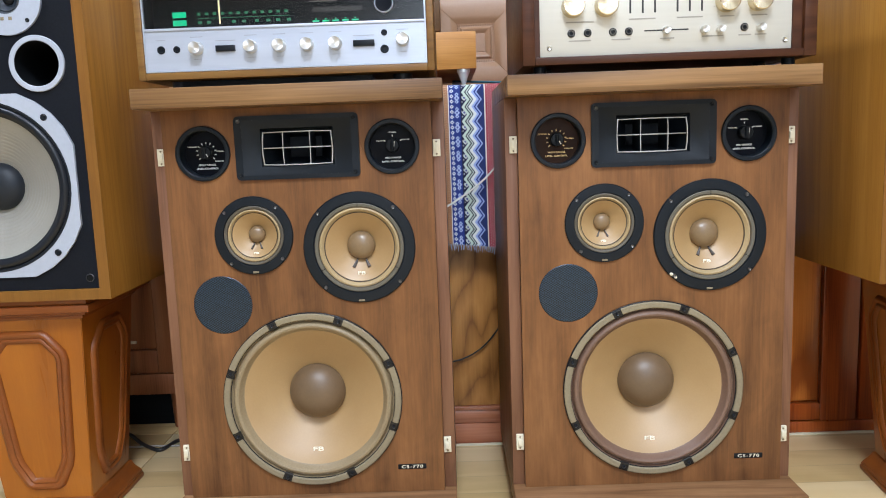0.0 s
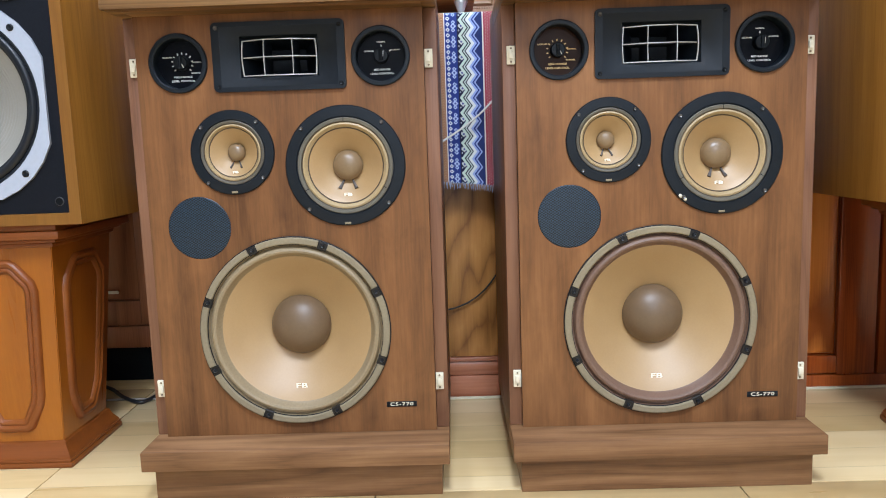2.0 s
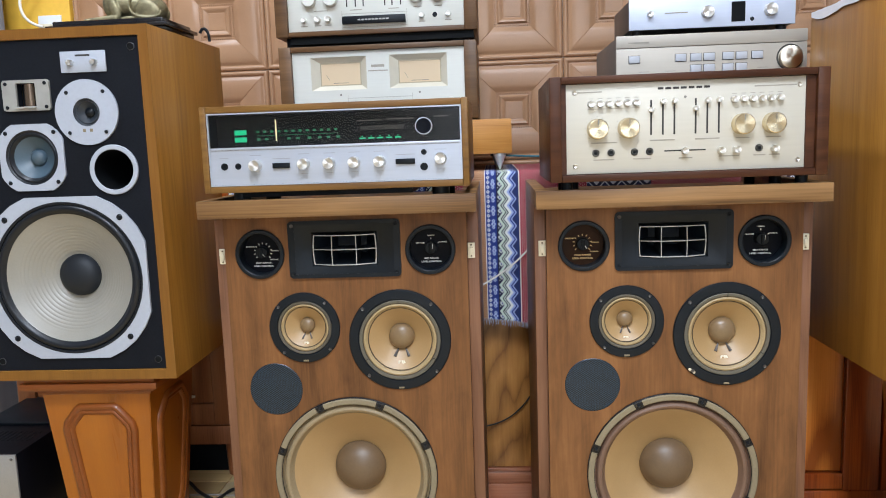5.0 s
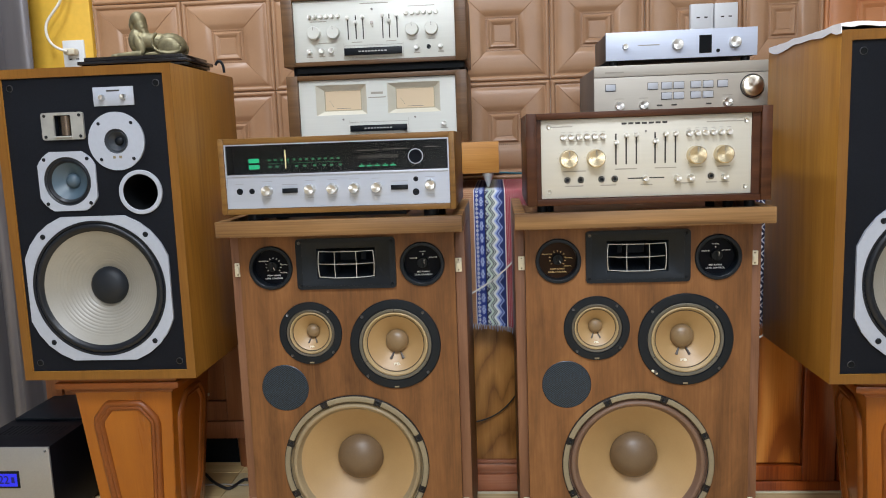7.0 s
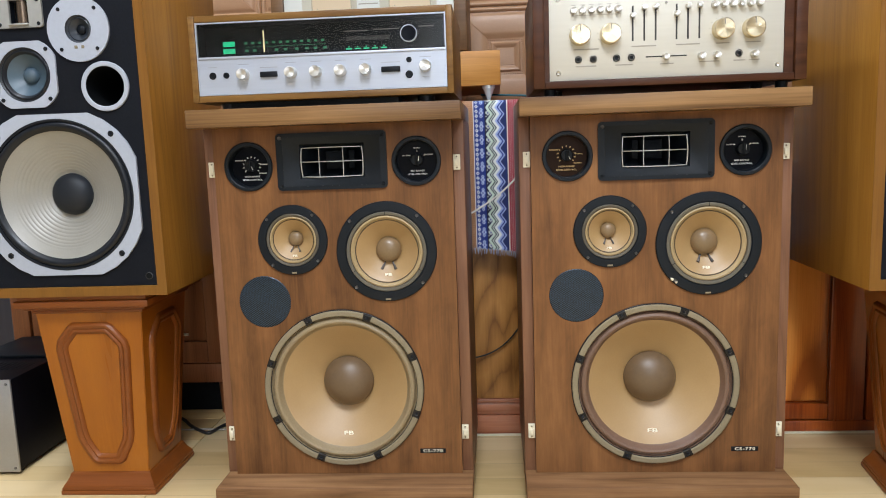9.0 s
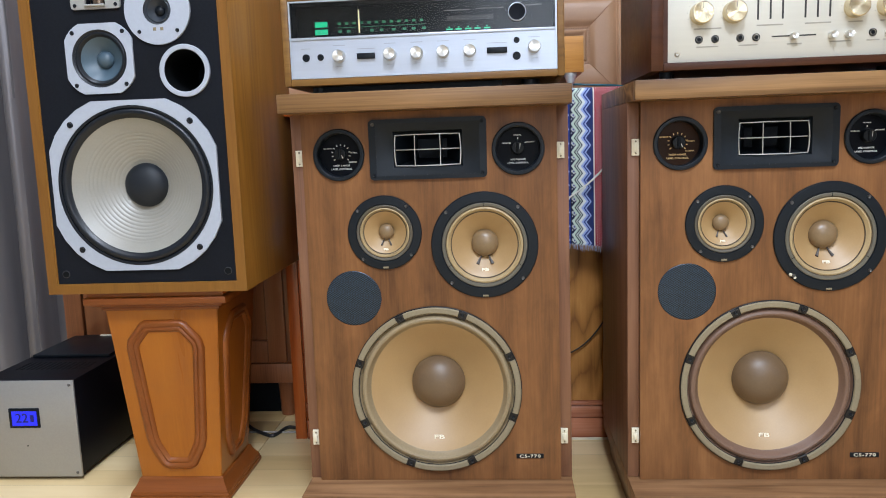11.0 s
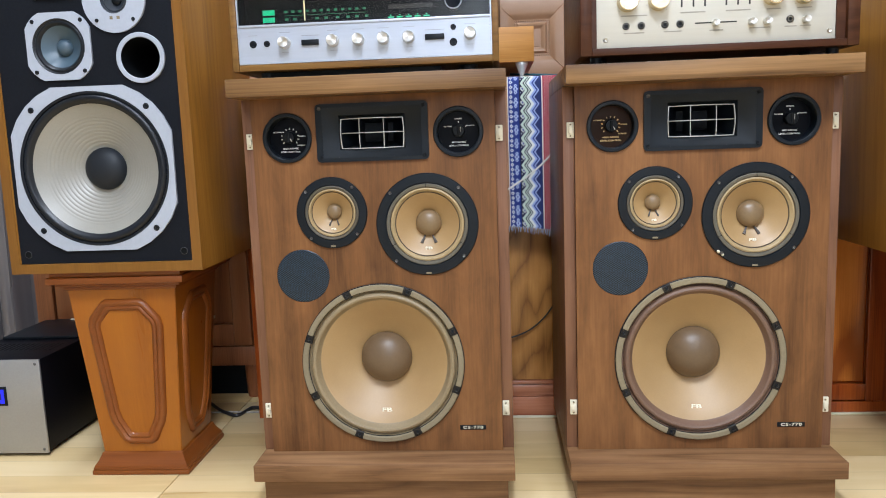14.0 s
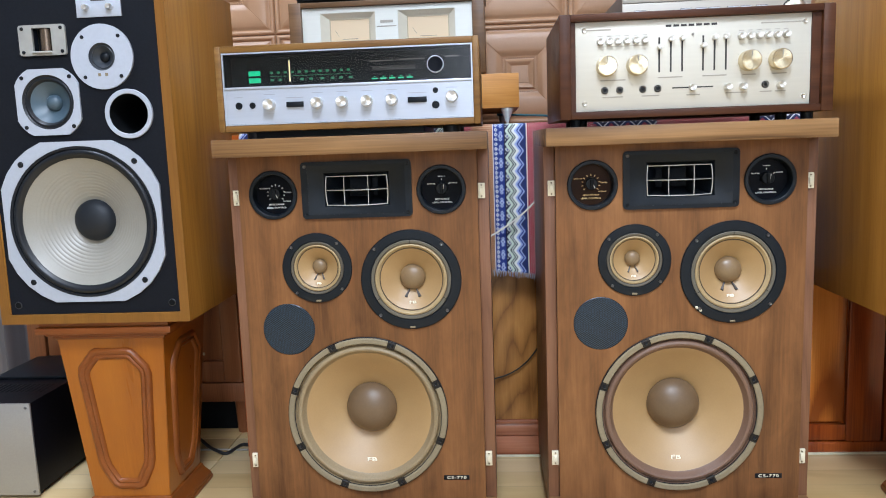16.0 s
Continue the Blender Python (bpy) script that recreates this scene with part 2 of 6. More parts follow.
def cone_material(name, lo, hi, rough, spec=0.5):
    n = Nodes(name)
    v = n.coords()
    fibre = n.noise(v, 320, 3.0, 0.6)
    slow = n.noise(v, 9, 3.0)
    f = n.math("ADD", n.math("MULTIPLY", fibre, 0.3), n.math("MULTIPLY", slow, 0.7))
    n.bump(fibre, 0.08, 0.0005)
    return n.set(Base_Color=n.ramp(f, [(0.3, lo), (0.7, hi)]), Roughness=rough, Specular_IOR_Level=spec)


CONE_TAN = cone_material("tan_paper_cone", (0.320, 0.195, 0.074), (0.385, 0.248, 0.102), 0.50, 1.0)
CONE_CREAM = cone_material("cream_ribbed_cone", (0.215, 0.205, 0.175), (0.275, 0.264, 0.230), 0.40, 1.0)
CONE_BLUE = cone_material("blue_grey_cone", (0.050, 0.078, 0.105), (0.075, 0.118, 0.155), 0.40)


def mesh_cloth():
    """Woven metal mesh: fine diagonal holes."""
    n = Nodes("woven_black_mesh")
    v = n.coords((1, 1, 1), False)
    sep = n.t.nodes.new("ShaderNodeSeparateXYZ")
    n.link(v, sep.inputs[0])
    tall = n.math("MULTIPLY", sep.outputs[2], 1.45)
    a = n.math("PINGPONG", n.math("DIVIDE", n.math("ADD", sep.outputs[0], tall), 0.0060), 0.5)
    b = n.math("PINGPONG", n.math("DIVIDE", n.math("SUBTRACT", sep.outputs[0], tall), 0.0060), 0.5)
    h = n.math("MINIMUM", a, b)
    col = n.ramp(h, [(0.10, (0.017, 0.042, 0.074)), (0.15, (0.001, 0.002, 0.004))])
    n.bump(h, -0.5, 0.0006)
    return n.set(Base_Color=col, Roughness=0.38, Metallic=0.1)


MESH = mesh_cloth()


def leather(name, lo, hi):
    n = Nodes(name)
    v = n.coords()
    pebble = n.noise(v, 240, 4.0, 0.6)
    slow = n.noise(v, 5, 4.0)
    crease = n.noise(n.coords((0.25, 1, 1)), 30, 5.0, 0.6, 1.5)
    f = n.math("ADD", n.math("MULTIPLY", pebble, 0.25), n.math("MULTIPLY", slow, 0.75))
    col = n.ramp(f, [(0.3, lo), (0.7, hi)])
    n.bump(n.math("ADD", n.math("MULTIPLY", pebble, 0.5), n.math("MULTIPLY", crease, 1.1)), 0.35, 0.0014)
    return n.set(Base_Color=col, Roughness=n.math("ADD", n.math("MULTIPLY", pebble, 0.15), 0.30))


LEATHER = leather("brown_embossed_leather", (0.330, 0.182, 0.094), (0.445, 0.262, 0.145))
LEATHER_ORANGE = leather("orange_embossed_leather", (0.46, 0.185, 0.070), (0.58, 0.255, 0.105))


def floor_material():
    """Glazed wood-look tile: pale boards printed across each tile, soft streaks along them."""
    n = Nodes("pale_wood_look_tile")
    v = n.coords((1, 1, 1), False)
    sep = n.t.nodes.new("ShaderNodeSeparateXYZ")
    n.link(v, sep.inputs[0])
    info = n.t.nodes.new("ShaderNodeObjectInfo")
    board = n.math("FLOOR", n.math("ADD", n.math("DIVIDE", sep.outputs[1], 0.0788), 40.13))
    key = n.math("ADD", n.math("MULTIPLY", board, 12.7), n.math("MULTIPLY", info.outputs["Random"], 91.0))
    wn = n.t.nodes.new("ShaderNodeTexWhiteNoise")
    wn.noise_dimensions = "1D"
    n.link(key, wn.inputs["W"])
    comb = n.t.nodes.new("ShaderNodeCombineXYZ")
    n.link(n.math("ADD", n.math("MULTIPLY", sep.outputs[0], 0.12), n.math("MULTIPLY", key, 3.1)), comb.inputs[0])
    n.link(sep.outputs[1], comb.inputs[1])
    streak = n.noise(comb.outputs[0], 26, 4.0, 0.55, 0.6)
    f = n.math("ADD", n.math("MULTIPLY", wn.outputs["Value"], 0.55), n.math("MULTIPLY", streak, 0.45))
    col = n.ramp(f, [(0.15, (0.46, 0.315, 0.130)), (0.45, (0.62, 0.455, 0.220)), (0.85, (0.74, 0.590, 0.345))])
    edge = n.math("PINGPONG", n.math("ADD", n.math("DIVIDE", sep.outputs[1], 0.0788), 40.13), 0.5)
    col = n.mix(n.math("MULTIPLY", n.math("LESS_THAN", edge, 0.012), 0.45), col, (0.30, 0.22, 0.12))
    return n.set(Base_Color=col, Roughness=n.math("ADD", n.math("MULTIPLY", streak, 0.12), 0.24))


FLOOR = floor_material()
GROUT = plain("pale_grout", (0.66, 0.62, 0.52), 0.8)


def textile():
    """Woven striped cloth. u runs across the stripes, v along them, in metres."""
    n = Nodes("woven_striped_textile")
    uv = n.t.nodes.new("ShaderNodeTexCoord")
    sep = n.t.nodes.new("ShaderNodeSeparateXYZ")
    n.link(uv.outputs["UV"], sep.inputs[0])
    u, v = sep.outputs[0], sep.outputs[1]
    period = 0.165
    s = n.math("MULTIPLY", n.math("FRACT", n.math("DIVIDE", n.math("ADD", u, 0.045 + 20 * period), period)), period)
    right = n.math("GREATER_THAN", u, 0.115)
    plain_red = n.math("ADD", 0.1315, n.math("MULTIPLY", n.math("FRACT", n.math("DIVIDE", u, 0.03)), 0.03))
    s = n.math("ADD", n.math("MULTIPLY", s, n.math("SUBTRACT", 1.0, right)), n.math("MULTIPLY", plain_red, right))

    def saw(x, p):
        return n.math("PINGPONG", x, p)

    def near(x, c, half):
        return n.math("COMPARE", x, c, half)

    base = n.ramp(n.math("DIVIDE", s, period), [
        (0.0, (0.33, 0.14, 0.06)), (0.297, (0.85, 0.82, 0.76)), (0.312, (0.020, 0.045, 0.26)), (0.462, (0.008, 0.012, 0.05)),
        (0.520, (0.020, 0.030, 0.12)), (0.775, (0.82, 0.78, 0.74)), (0.79, (0.36, 0.030, 0.060))], True)
    # fine brown and sand zigzag
    tz = n.math("FRACT", n.math("DIVIDE", n.math("ADD", v, saw(s, 0.003)), 0.0054))
    tan = n.math("MULTIPLY", n.math("LESS_THAN", tz, 0.42), n.math("LESS_THAN", s, 0.0490))
    col = n.mix(tan, base, (0.56, 0.36, 0.22))
    # two rows of pale diamonds on blue
    for c, p, r, tint in ((0.0578, 0.0111, 0.0046, (0.80, 0.85, 0.92)), (0.0690, 0.0155, 0.0045, (0.50, 0.62, 0.95)), (0.0690, 0.031, 0.0064, (0.52, 0.62, 0.95)), (0.0850, 0.0310, 0.0062, (0.70, 0.76, 0.72)), (0.0805, 0.0103, 0.0018, (0.70, 0.76, 0.72))):
        d = n.math("ADD", n.math("ABSOLUTE", n.math("SUBTRACT", s, c)), n.math("MULTIPLY", n.math("ABSOLUTE", n.math("SUBTRACT", n.math("FRACT", n.math("DIVIDE", v, p)), 0.5)), p))
        col = n.mix(n.math("LESS_THAN", d, r), col, tint)
        col = n.mix(n.math("LESS_THAN", d, r * 0.45), col, (0.06, 0.09, 0.30))
    # wide zigzag in grey-green, black, white and blue
    z = n.math("ADD", s, n.math("MULTIPLY", saw(n.math("ADD", v, 0.012), 0.0155), 0.75))
    band = n.math("MULTIPLY", n.math("GREATER_THAN", z, 0.0905), n.math("LESS_THAN", s, 0.1275))
    zcol = n.ramp(n.math("DIVIDE", n.math("SUBTRACT", z, 0.0795), 0.056), [
        (0.0, (0.012, 0.016, 0.03)), (0.12, (0.66, 0.80, 0.70)), (0.31, (0.012, 0.016, 0.03)), (0.36, (0.70, 0.82, 0.76)), (0.41, (0.012, 0.016, 0.03)), (0.455, (0.84, 0.90, 0.90)),
        (0.58, (0.42, 0.53, 0.90)), (0.67, (0.03, 0.06, 0.30)), (0.73, (0.36, 0.46, 0.82)), (0.79, (0.018, 0.034, 0.16))], True)
    col = n.mix(band, col, zcol)
    # white flecks on red
    fl = n.math("MULTIPLY", n.math("LESS_THAN", n.math("FRACT", n.math("DIVIDE", n.math("ADD", v, saw(s, 0.0045)), 0.0058)), 0.36),
                n.math("LESS_THAN", n.math("FRACT", n.math("DIVIDE", s, 0.0042)), 0.45))
    red = n.math("MULTIPLY", fl, n.math("GREATER_THAN", s, 0.1315))
    col = n.mix(red, col, (0.80, 0.66, 0.62))
    # broad navy band with pale figures further along
    navy = n.math("MAXIMUM", n.math("COMPARE", u, 0.313, 0.073), n.math("GREATER_THAN", u, 0.60))
    cell = n.math("ADD", n.math("PINGPONG", n.math("ADD", u, 0.004), 0.019), n.math("PINGPONG", v, 0.016))
    fig = n.ramp(n.math("DIVIDE", cell, 0.035), [(0.0, (0.70, 0.72, 0.80)), (0.22, (0.012, 0.016, 0.05)), (0.48, (0.66, 0.68, 0.78)), (0.58, (0.02, 0.03, 0.10)), (0.80, (0.30, 0.05, 0.09))], True)
    col = n.mix(navy, col, fig)
    weave = n.math("ADD", n.math("SINE", n.math("MULTIPLY", u, 5200.0)), n.math("SINE", n.math("MULTIPLY", v, 5200.0)))
    n.bump(weave, 0.25, 0.0004)
    col = n.mix(1.0, col, (0.84, 0.82, 0.80), "MULTIPLY")
    return n.set(Base_Color=col, Roughness=0.9)


TEXTILE = textile()
CURTAIN = plain("grey_satin_curtain", (0.158, 0.148, 0.154), 0.36, 0.45, 0.06, 40, 0.10, 0, (1, 1, 0.05))
BRONZE = plain("aged_brass_figure", (0.21, 0.185, 0.105), 0.50, 0.6, 0.3, 60, 0.4)


# ---------------------------------------------------------------- building helpers
def box(bm, x0, x1, y0, y1, z0, z1, bevel=0.0):
    got = bmesh.ops.create_cube(bm, size=1, matrix=Matrix.LocRotScale(((x0 + x1) / 2, (y0 + y1) / 2, (z0 + z1) / 2), None, (x1 - x0, y1 - y0, z1 - z0)))
    if bevel:
        edges = {e for v in got["verts"] for e in v.link_edges}
        bmesh.ops.bevel(bm, geom=list(edges), offset=bevel, segments=2, affect="EDGES", profile=0.5)
    return bm


def lathe(bm, profile, at=(0, 0, 0), segs=48, arc=None, close=False):
    """Turns (radius, forward) pairs round an axis that points towards -y."""
    a0, a1 = arc if arc else (0.0, 2 * math.pi)
    steps = segs if not arc else segs + 1
    rings = []
    for r, f in profile:
        if r < 1e-6 and not arc:
            rings.append([bm.verts.new((at[0], at[1] - f, at[2]))])
        else:
            rings.append([bm.verts.new((at[0] + r * math.cos(a0 + (a1 - a0) * i / segs), at[1] - f, at[2] + r * math.sin(a0 + (a1 - a0) * i / segs))) for i in range(steps)])
    for a, b in zip(rings, rings[1:]):
        for i in range(segs):
            j = (i + 1) % steps
            if len(a) == 1 and len(b) == 1:
                continue
            if len(a) == 1:
                bm.faces.new((a[0], b[i], b[j]))
            elif len(b) == 1:
                bm.faces.new((a[i], b[0], a[j]))
            else:
                bm.faces.new((a[i], b[i], b[j], a[j]))
    if arc and close:
        for k in (0, -1):
            bm.faces.new([ring[k] for ring in rings])
    return bm


def rod(bm, a, b, r0, r1=None, segs=12):
    a, b = Vector(a), Vector(b)
    m = Matrix.Translation((a + b) / 2) @ (b - a).to_track_quat("Z", "Y").to_matrix().to_4x4()
    bmesh.ops.create_cone(bm, cap_ends=True, segments=segs, radius1=r0, radius2=r0 if r1 is None else r1, depth=(b - a).length, matrix=m)
    return bm


def tube(bm, points, radius, segs=6):
    """One bent round bar through some points that lie mostly in the xz plane."""
    pts, rings = [Vector(p) for p in points], []
    for i, p in enumerate(pts):
        way = (pts[min(i + 1, len(pts) - 1)] - pts[max(i - 1, 0)]).normalized()
        side = way.cross(Vector((0, 1, 0))).normalized()
        up = way.cross(side)
        rings.append([bm.verts.new(p + radius * (math.cos(2 * math.pi * k / segs) * side + math.sin(2 * math.pi * k / segs) * up)) for k in range(segs)])
    for a, b in zip(rings, rings[1:]):
        for k in range(segs):
            bm.faces.new((a[k], a[(k + 1) % segs], b[(k + 1) % segs], b[k]))
    bm.faces.new(rings[0]), bm.faces.new(rings[-1])
    return bm


def ball(bm, at, rx, ry, rz, turn=(0, 0, 0), u=16, v=10):
    m = Matrix.LocRotScale(at, Euler([radians(a) for a in turn]), (rx, ry, rz))
    bmesh.ops.create_uvsphere(bm, u_segments=u, v_segments=v, radius=1, matrix=m)
    return bm


def outline_plate(bm, loops, y, depth):
    """A plate in the xz plane at y with a first, outer loop and holes; it goes back by depth."""
    edges = []
    for loop in loops:
        vs = [bm.verts.new((x, y, z)) for x, z in loop]
        edges += [bm.edges.new((vs[i], vs[(i + 1) % len(vs)])) for i in range(len(vs))]
    faces = [f for f in bmesh.ops.triangle_fill(bm, use_beauty=True, use_dissolve=False, edges=edges)["geom"] if isinstance(f, bmesh.types.BMFace)]
    got = bmesh.ops.extrude_face_region(bm, geom=faces)
    bmesh.ops.translate(bm, vec=(0, depth, 0), verts=[v for v in got["geom"] if isinstance(v, bmesh.types.BMVert)])
    return bm


def circle(cx, cz, r, n=48):
    return [(cx + r * math.cos(2 * math.pi * i / n), cz + r * math.sin(2 * math.pi * i / n)) for i in range(n)]


def rect(x0, x1, z0, z1, r=0.0, n=5):
    if not r:
        return [(x0, z0), (x1, z0), (x1, z1), (x0, z1)]
    out = []
    for cx, cz, a in ((x1 - r, z0 + r, -90), (x1 - r, z1 - r, 0), (x0 + r, z1 - r, 90), (x0 + r, z0 + r, 180)):
        out += [(cx + r * math.cos(radians(a + 90 * i / n)), cz + r * math.sin(radians(a + 90 * i / n))) for i in range(n + 1)]
    return out


def smooth(bm, angle=35.0):
    bmesh.ops.recalc_face_normals(bm, faces=bm.faces)
    for f in bm.faces:
        f.smooth = True
    for e in bm.edges:
        if len(e.link_faces) == 2 and e.calc_face_angle(0) > radians(angle):
            e.smooth = False


def part(name, bm, material, parent=None, label="", angle=35.0):
    """Links a bmesh as one mesh object under a thing or a part."""
    smooth(bm, angle)
    me = bpy.data.meshes.new(name)
    bm.to_mesh(me)
    bm.free()
    me.materials.append(material)
    ob = new(name, me)
    if parent is not None:
        ob.parent = parent
    return tagged(ob, label)


def thing(name, at, label, category, group="", kind="", turn=0.0):
    ob = new(name)
    ob.empty_display_size = 0.05
    ob.matrix_basis = pose(*at, 0, 0, turn)
    return tagged(ob, label, category, group, kind)


def solid(name, bm, material, label, category, group="", kind="", at=(0, 0, 0)):
    ob = part(name, bm, material)
    ob.matrix_basis = pose(*at)
    return tagged(ob, label, category, group, kind)


def B(*a, **k):
    return box(bmesh.new(), *a, **k)


def L(*a, **k):
    return lathe(bmesh.new(), *a, **k)


def lettering(name, text, size, at, material, parent, label="", thick=0.0004, turn=90, wide=1.0, bold=0.0, space=1.0):
    """Letters that stand in the xz plane and face -y, centred at a point."""
    cu = bpy.data.curves.new(name, "FONT")
    cu.body, cu.size, cu.extrude, cu.align_x, cu.align_y, cu.resolution_u, cu.offset, cu.space_character = text, size, thick, "CENTER", "CENTER", 3, bold, space
    tmp = bpy.data.objects.new(name, cu)
    scene.collection.objects.link(tmp)
    me = bpy.data.meshes.new_from_object(tmp.evaluated_get(bpy.context.evaluated_depsgraph_get()))
    bpy.data.objects.remove(tmp)
    me.transform(pose(*at, turn, 0, 0) @ Matrix.Diagonal((wide, 1, 1, 1)))
    me.materials.clear()
    me.materials.append(material)
    ob = new(name, me)
    ob.parent = parent
    return tagged(ob, label)


def wire(name, points, radius, material, label, category):
    cu = bpy.data.curves.new(name, "CURVE")
    cu.dimensions, cu.bevel_depth, cu.bevel_resolution = "3D", radius, 3
    sp = cu.splines.new("NURBS")
    sp.points.add(len(points) - 1)
    for p, c in zip(sp.points, points):
        p.co = (*c, 1)
    sp.use_endpoint_u, sp.order_u = True, 4
    cu.materials.append(material)
    return tagged(new(name, cu), label, category)


# ---------------------------------------------------------------- the room
X0, X1, Y0, Y1, TOP = -2.6, 2.4, -3.4, 2.31, 2.9
floor = solid("floor", B(X0 - 0.15, X1 + 0.15, Y0 - 0.15, Y1 + 0.15, -0.12, -0.006), GROUT, "pale wood-look floor of glazed tiles", "floor", kind="structure")
solid("ceiling", B(X0, X1, Y0, Y1, TOP, TOP + 0.12), CEILING, "plain white painted ceiling", "ceiling", kind="structure")
wall_north = solid("wall_north", B(X0, X1, Y1, Y1 + 0.15, -0.006, TOP), PLASTER, "wall covered with embossed brown leather panels", "wall", kind="structure")
south = bmesh.new()
for x0, x1, z0, z1 in ((X0, -0.35, -0.006, TOP), (1.05, X1, -0.006, TOP), (-0.35, 1.05, -0.006, 1.10), (-0.35, 1.05, 2.50, TOP)):
    box(south, x0, x1, Y0 - 0.15, Y0, z0, z1)
solid("wall_south", south, PLASTER, "plain unseen side wall, darkened to cut bounce light with a window opening", "wall", kind="structure")
window = thing("window_1", (0, 0, 0), "white-framed window in the wall behind", "window", kind="structure")
part("window_frame", outline_plate(bmesh.new(), [rect(-0.348, 1.048, 1.102, 2.498), rect(-0.303, 1.003, 1.147, 2.453)], Y0 - 0.06, 0.04), CEILING, window)
part("mullion", B(0.335, 0.365, Y0 - 0.055, Y0 - 0.025, 1.148, 2.452, bevel=0.002), CEILING, window)
# side walls are out of view; their darkened grey holds back bounce light
solid("wall_west", B(X0 - 0.15, X0, Y0 - 0.15, Y1 + 0.15, -0.006, TOP), PLASTER_LOW_BOUNCE, "plain unseen side wall, darkened to cut bounce light", "wall", kind="structure")
solid("wall_east", B(X1, X1 + 0.15, Y0 - 0.15, Y1 + 0.15, -0.006, TOP), PLASTER_LOW_BOUNCE, "plain unseen side wall, darkened to cut bounce light", "wall", kind="structure")
solid("pilaster", B(-1.60, -1.279, Y1 - 0.022, Y1 + 0.01, 0, TOP, bevel=0.002), YELLOW, "strip of glossy yellow painted wall beside the panels", "wall", kind="structure")


def curtain():
    bm = bmesh.new()
    folds = [(-1.475, 0.062, 0.030), (-1.555, 0.038, 0.085), (-1.700, 0.072, 0.075), (-1.86, 0.045, 0.085), (-2.00, 0.065, 0.075), (-2.14, 0.045, 0.085), (-2.28, 0.06, 0.075), (-2.42, 0.05, 0.085)]
    cols = []
    for i in range(261):
        x = -2.50 + 1.085 * i / 260
        col = []
        for z in (0.015, 0.3, 0.6, 0.9, 1.2, 1.6, 2.2, 2.8):
            shift = 0.010 * math.sin(z * 1.7 + 0.4)
            y = 2.185
            for c, half, depth in folds:
                d = (x - c - shift) / half
                if abs(d) < 1:
                    y -= 1.25 * depth * math.sqrt(1 - d * d)
            y -= 0.003 * math.sin(x * 70 + 0.6 * math.sin(z * 1.3)) + 0.007 * math.sin(x * 31 + 1.0 + 0.4 * z)
            col.append(bm.verts.new((x, y, z)))
        cols.append(col)
    for a, b in zip(cols, cols[1:]):
        for k in range(7):
            bm.faces.new((a[k], b[k], b[k + 1], a[k + 1]))
    got = bmesh.ops.extrude_face_region(bm, geom=bm.faces[:])
    bmesh.ops.translate(bm, vec=(0, 0.003, 0), verts=[v for v in got["geom"] if isinstance(v, bmesh.types.BMVert)])
    solid("curtain", bm, CURTAIN, "silvery grey satin curtain hanging in deep folds", "curtain")


curtain()


# ---------------------------------------------------------------- walnut loudspeakers
FY = 1.306  # front of the wooden baffle
WOOFER, MID, SMALL, VENT = (0.0, 0.272), (0.097, 0.543), (-0.0843, 0.570), (-0.1475, 0.449)
HORN, DIAL_A, DIAL_B = (0.0, 0.7195), (-0.1615, 0.713), (0.161, 0.714)


def screw(parent, x, y, z, r=0.0042, material=None):
    sc = L([(r, -0.002), (r, 0.001), (r * 0.7, 0.0024), (r * 0.35, 0.0016), (0, 0.0012)], (x, y, z), 10)
    part("screw", sc, material or SCREW, parent)


LEAD = plain("grey_brown_lead", (0.075, 0.066, 0.062), 0.5)


def leads(parent, cx, cz, r0, r1, f0, f1):
    """The two dark voice coil leads below the dust cap."""
    for s in (-1, 1):
        bm = bmesh.new()
        rod(bm, (cx + s * r0 * 0.28, -f0 + 0.0, cz - r0 * 0.96), (cx + s * r1 * 0.36, -f1, cz - r1 * 0.98), r0 * 0.055, r0 * 0.125, 8)
        part("voice_coil_lead", bm, LEAD, parent)


def emblem(parent, cx, cz, y, w, h):
    """The two small raised letters on a cone."""
    lettering("cone_mark", "FB", h / 0.70, (cx, y - 0.0004, cz), PALE_GOLD, parent, thick=0.0005, wide=w / (1.25 * h), bold=0.0002)


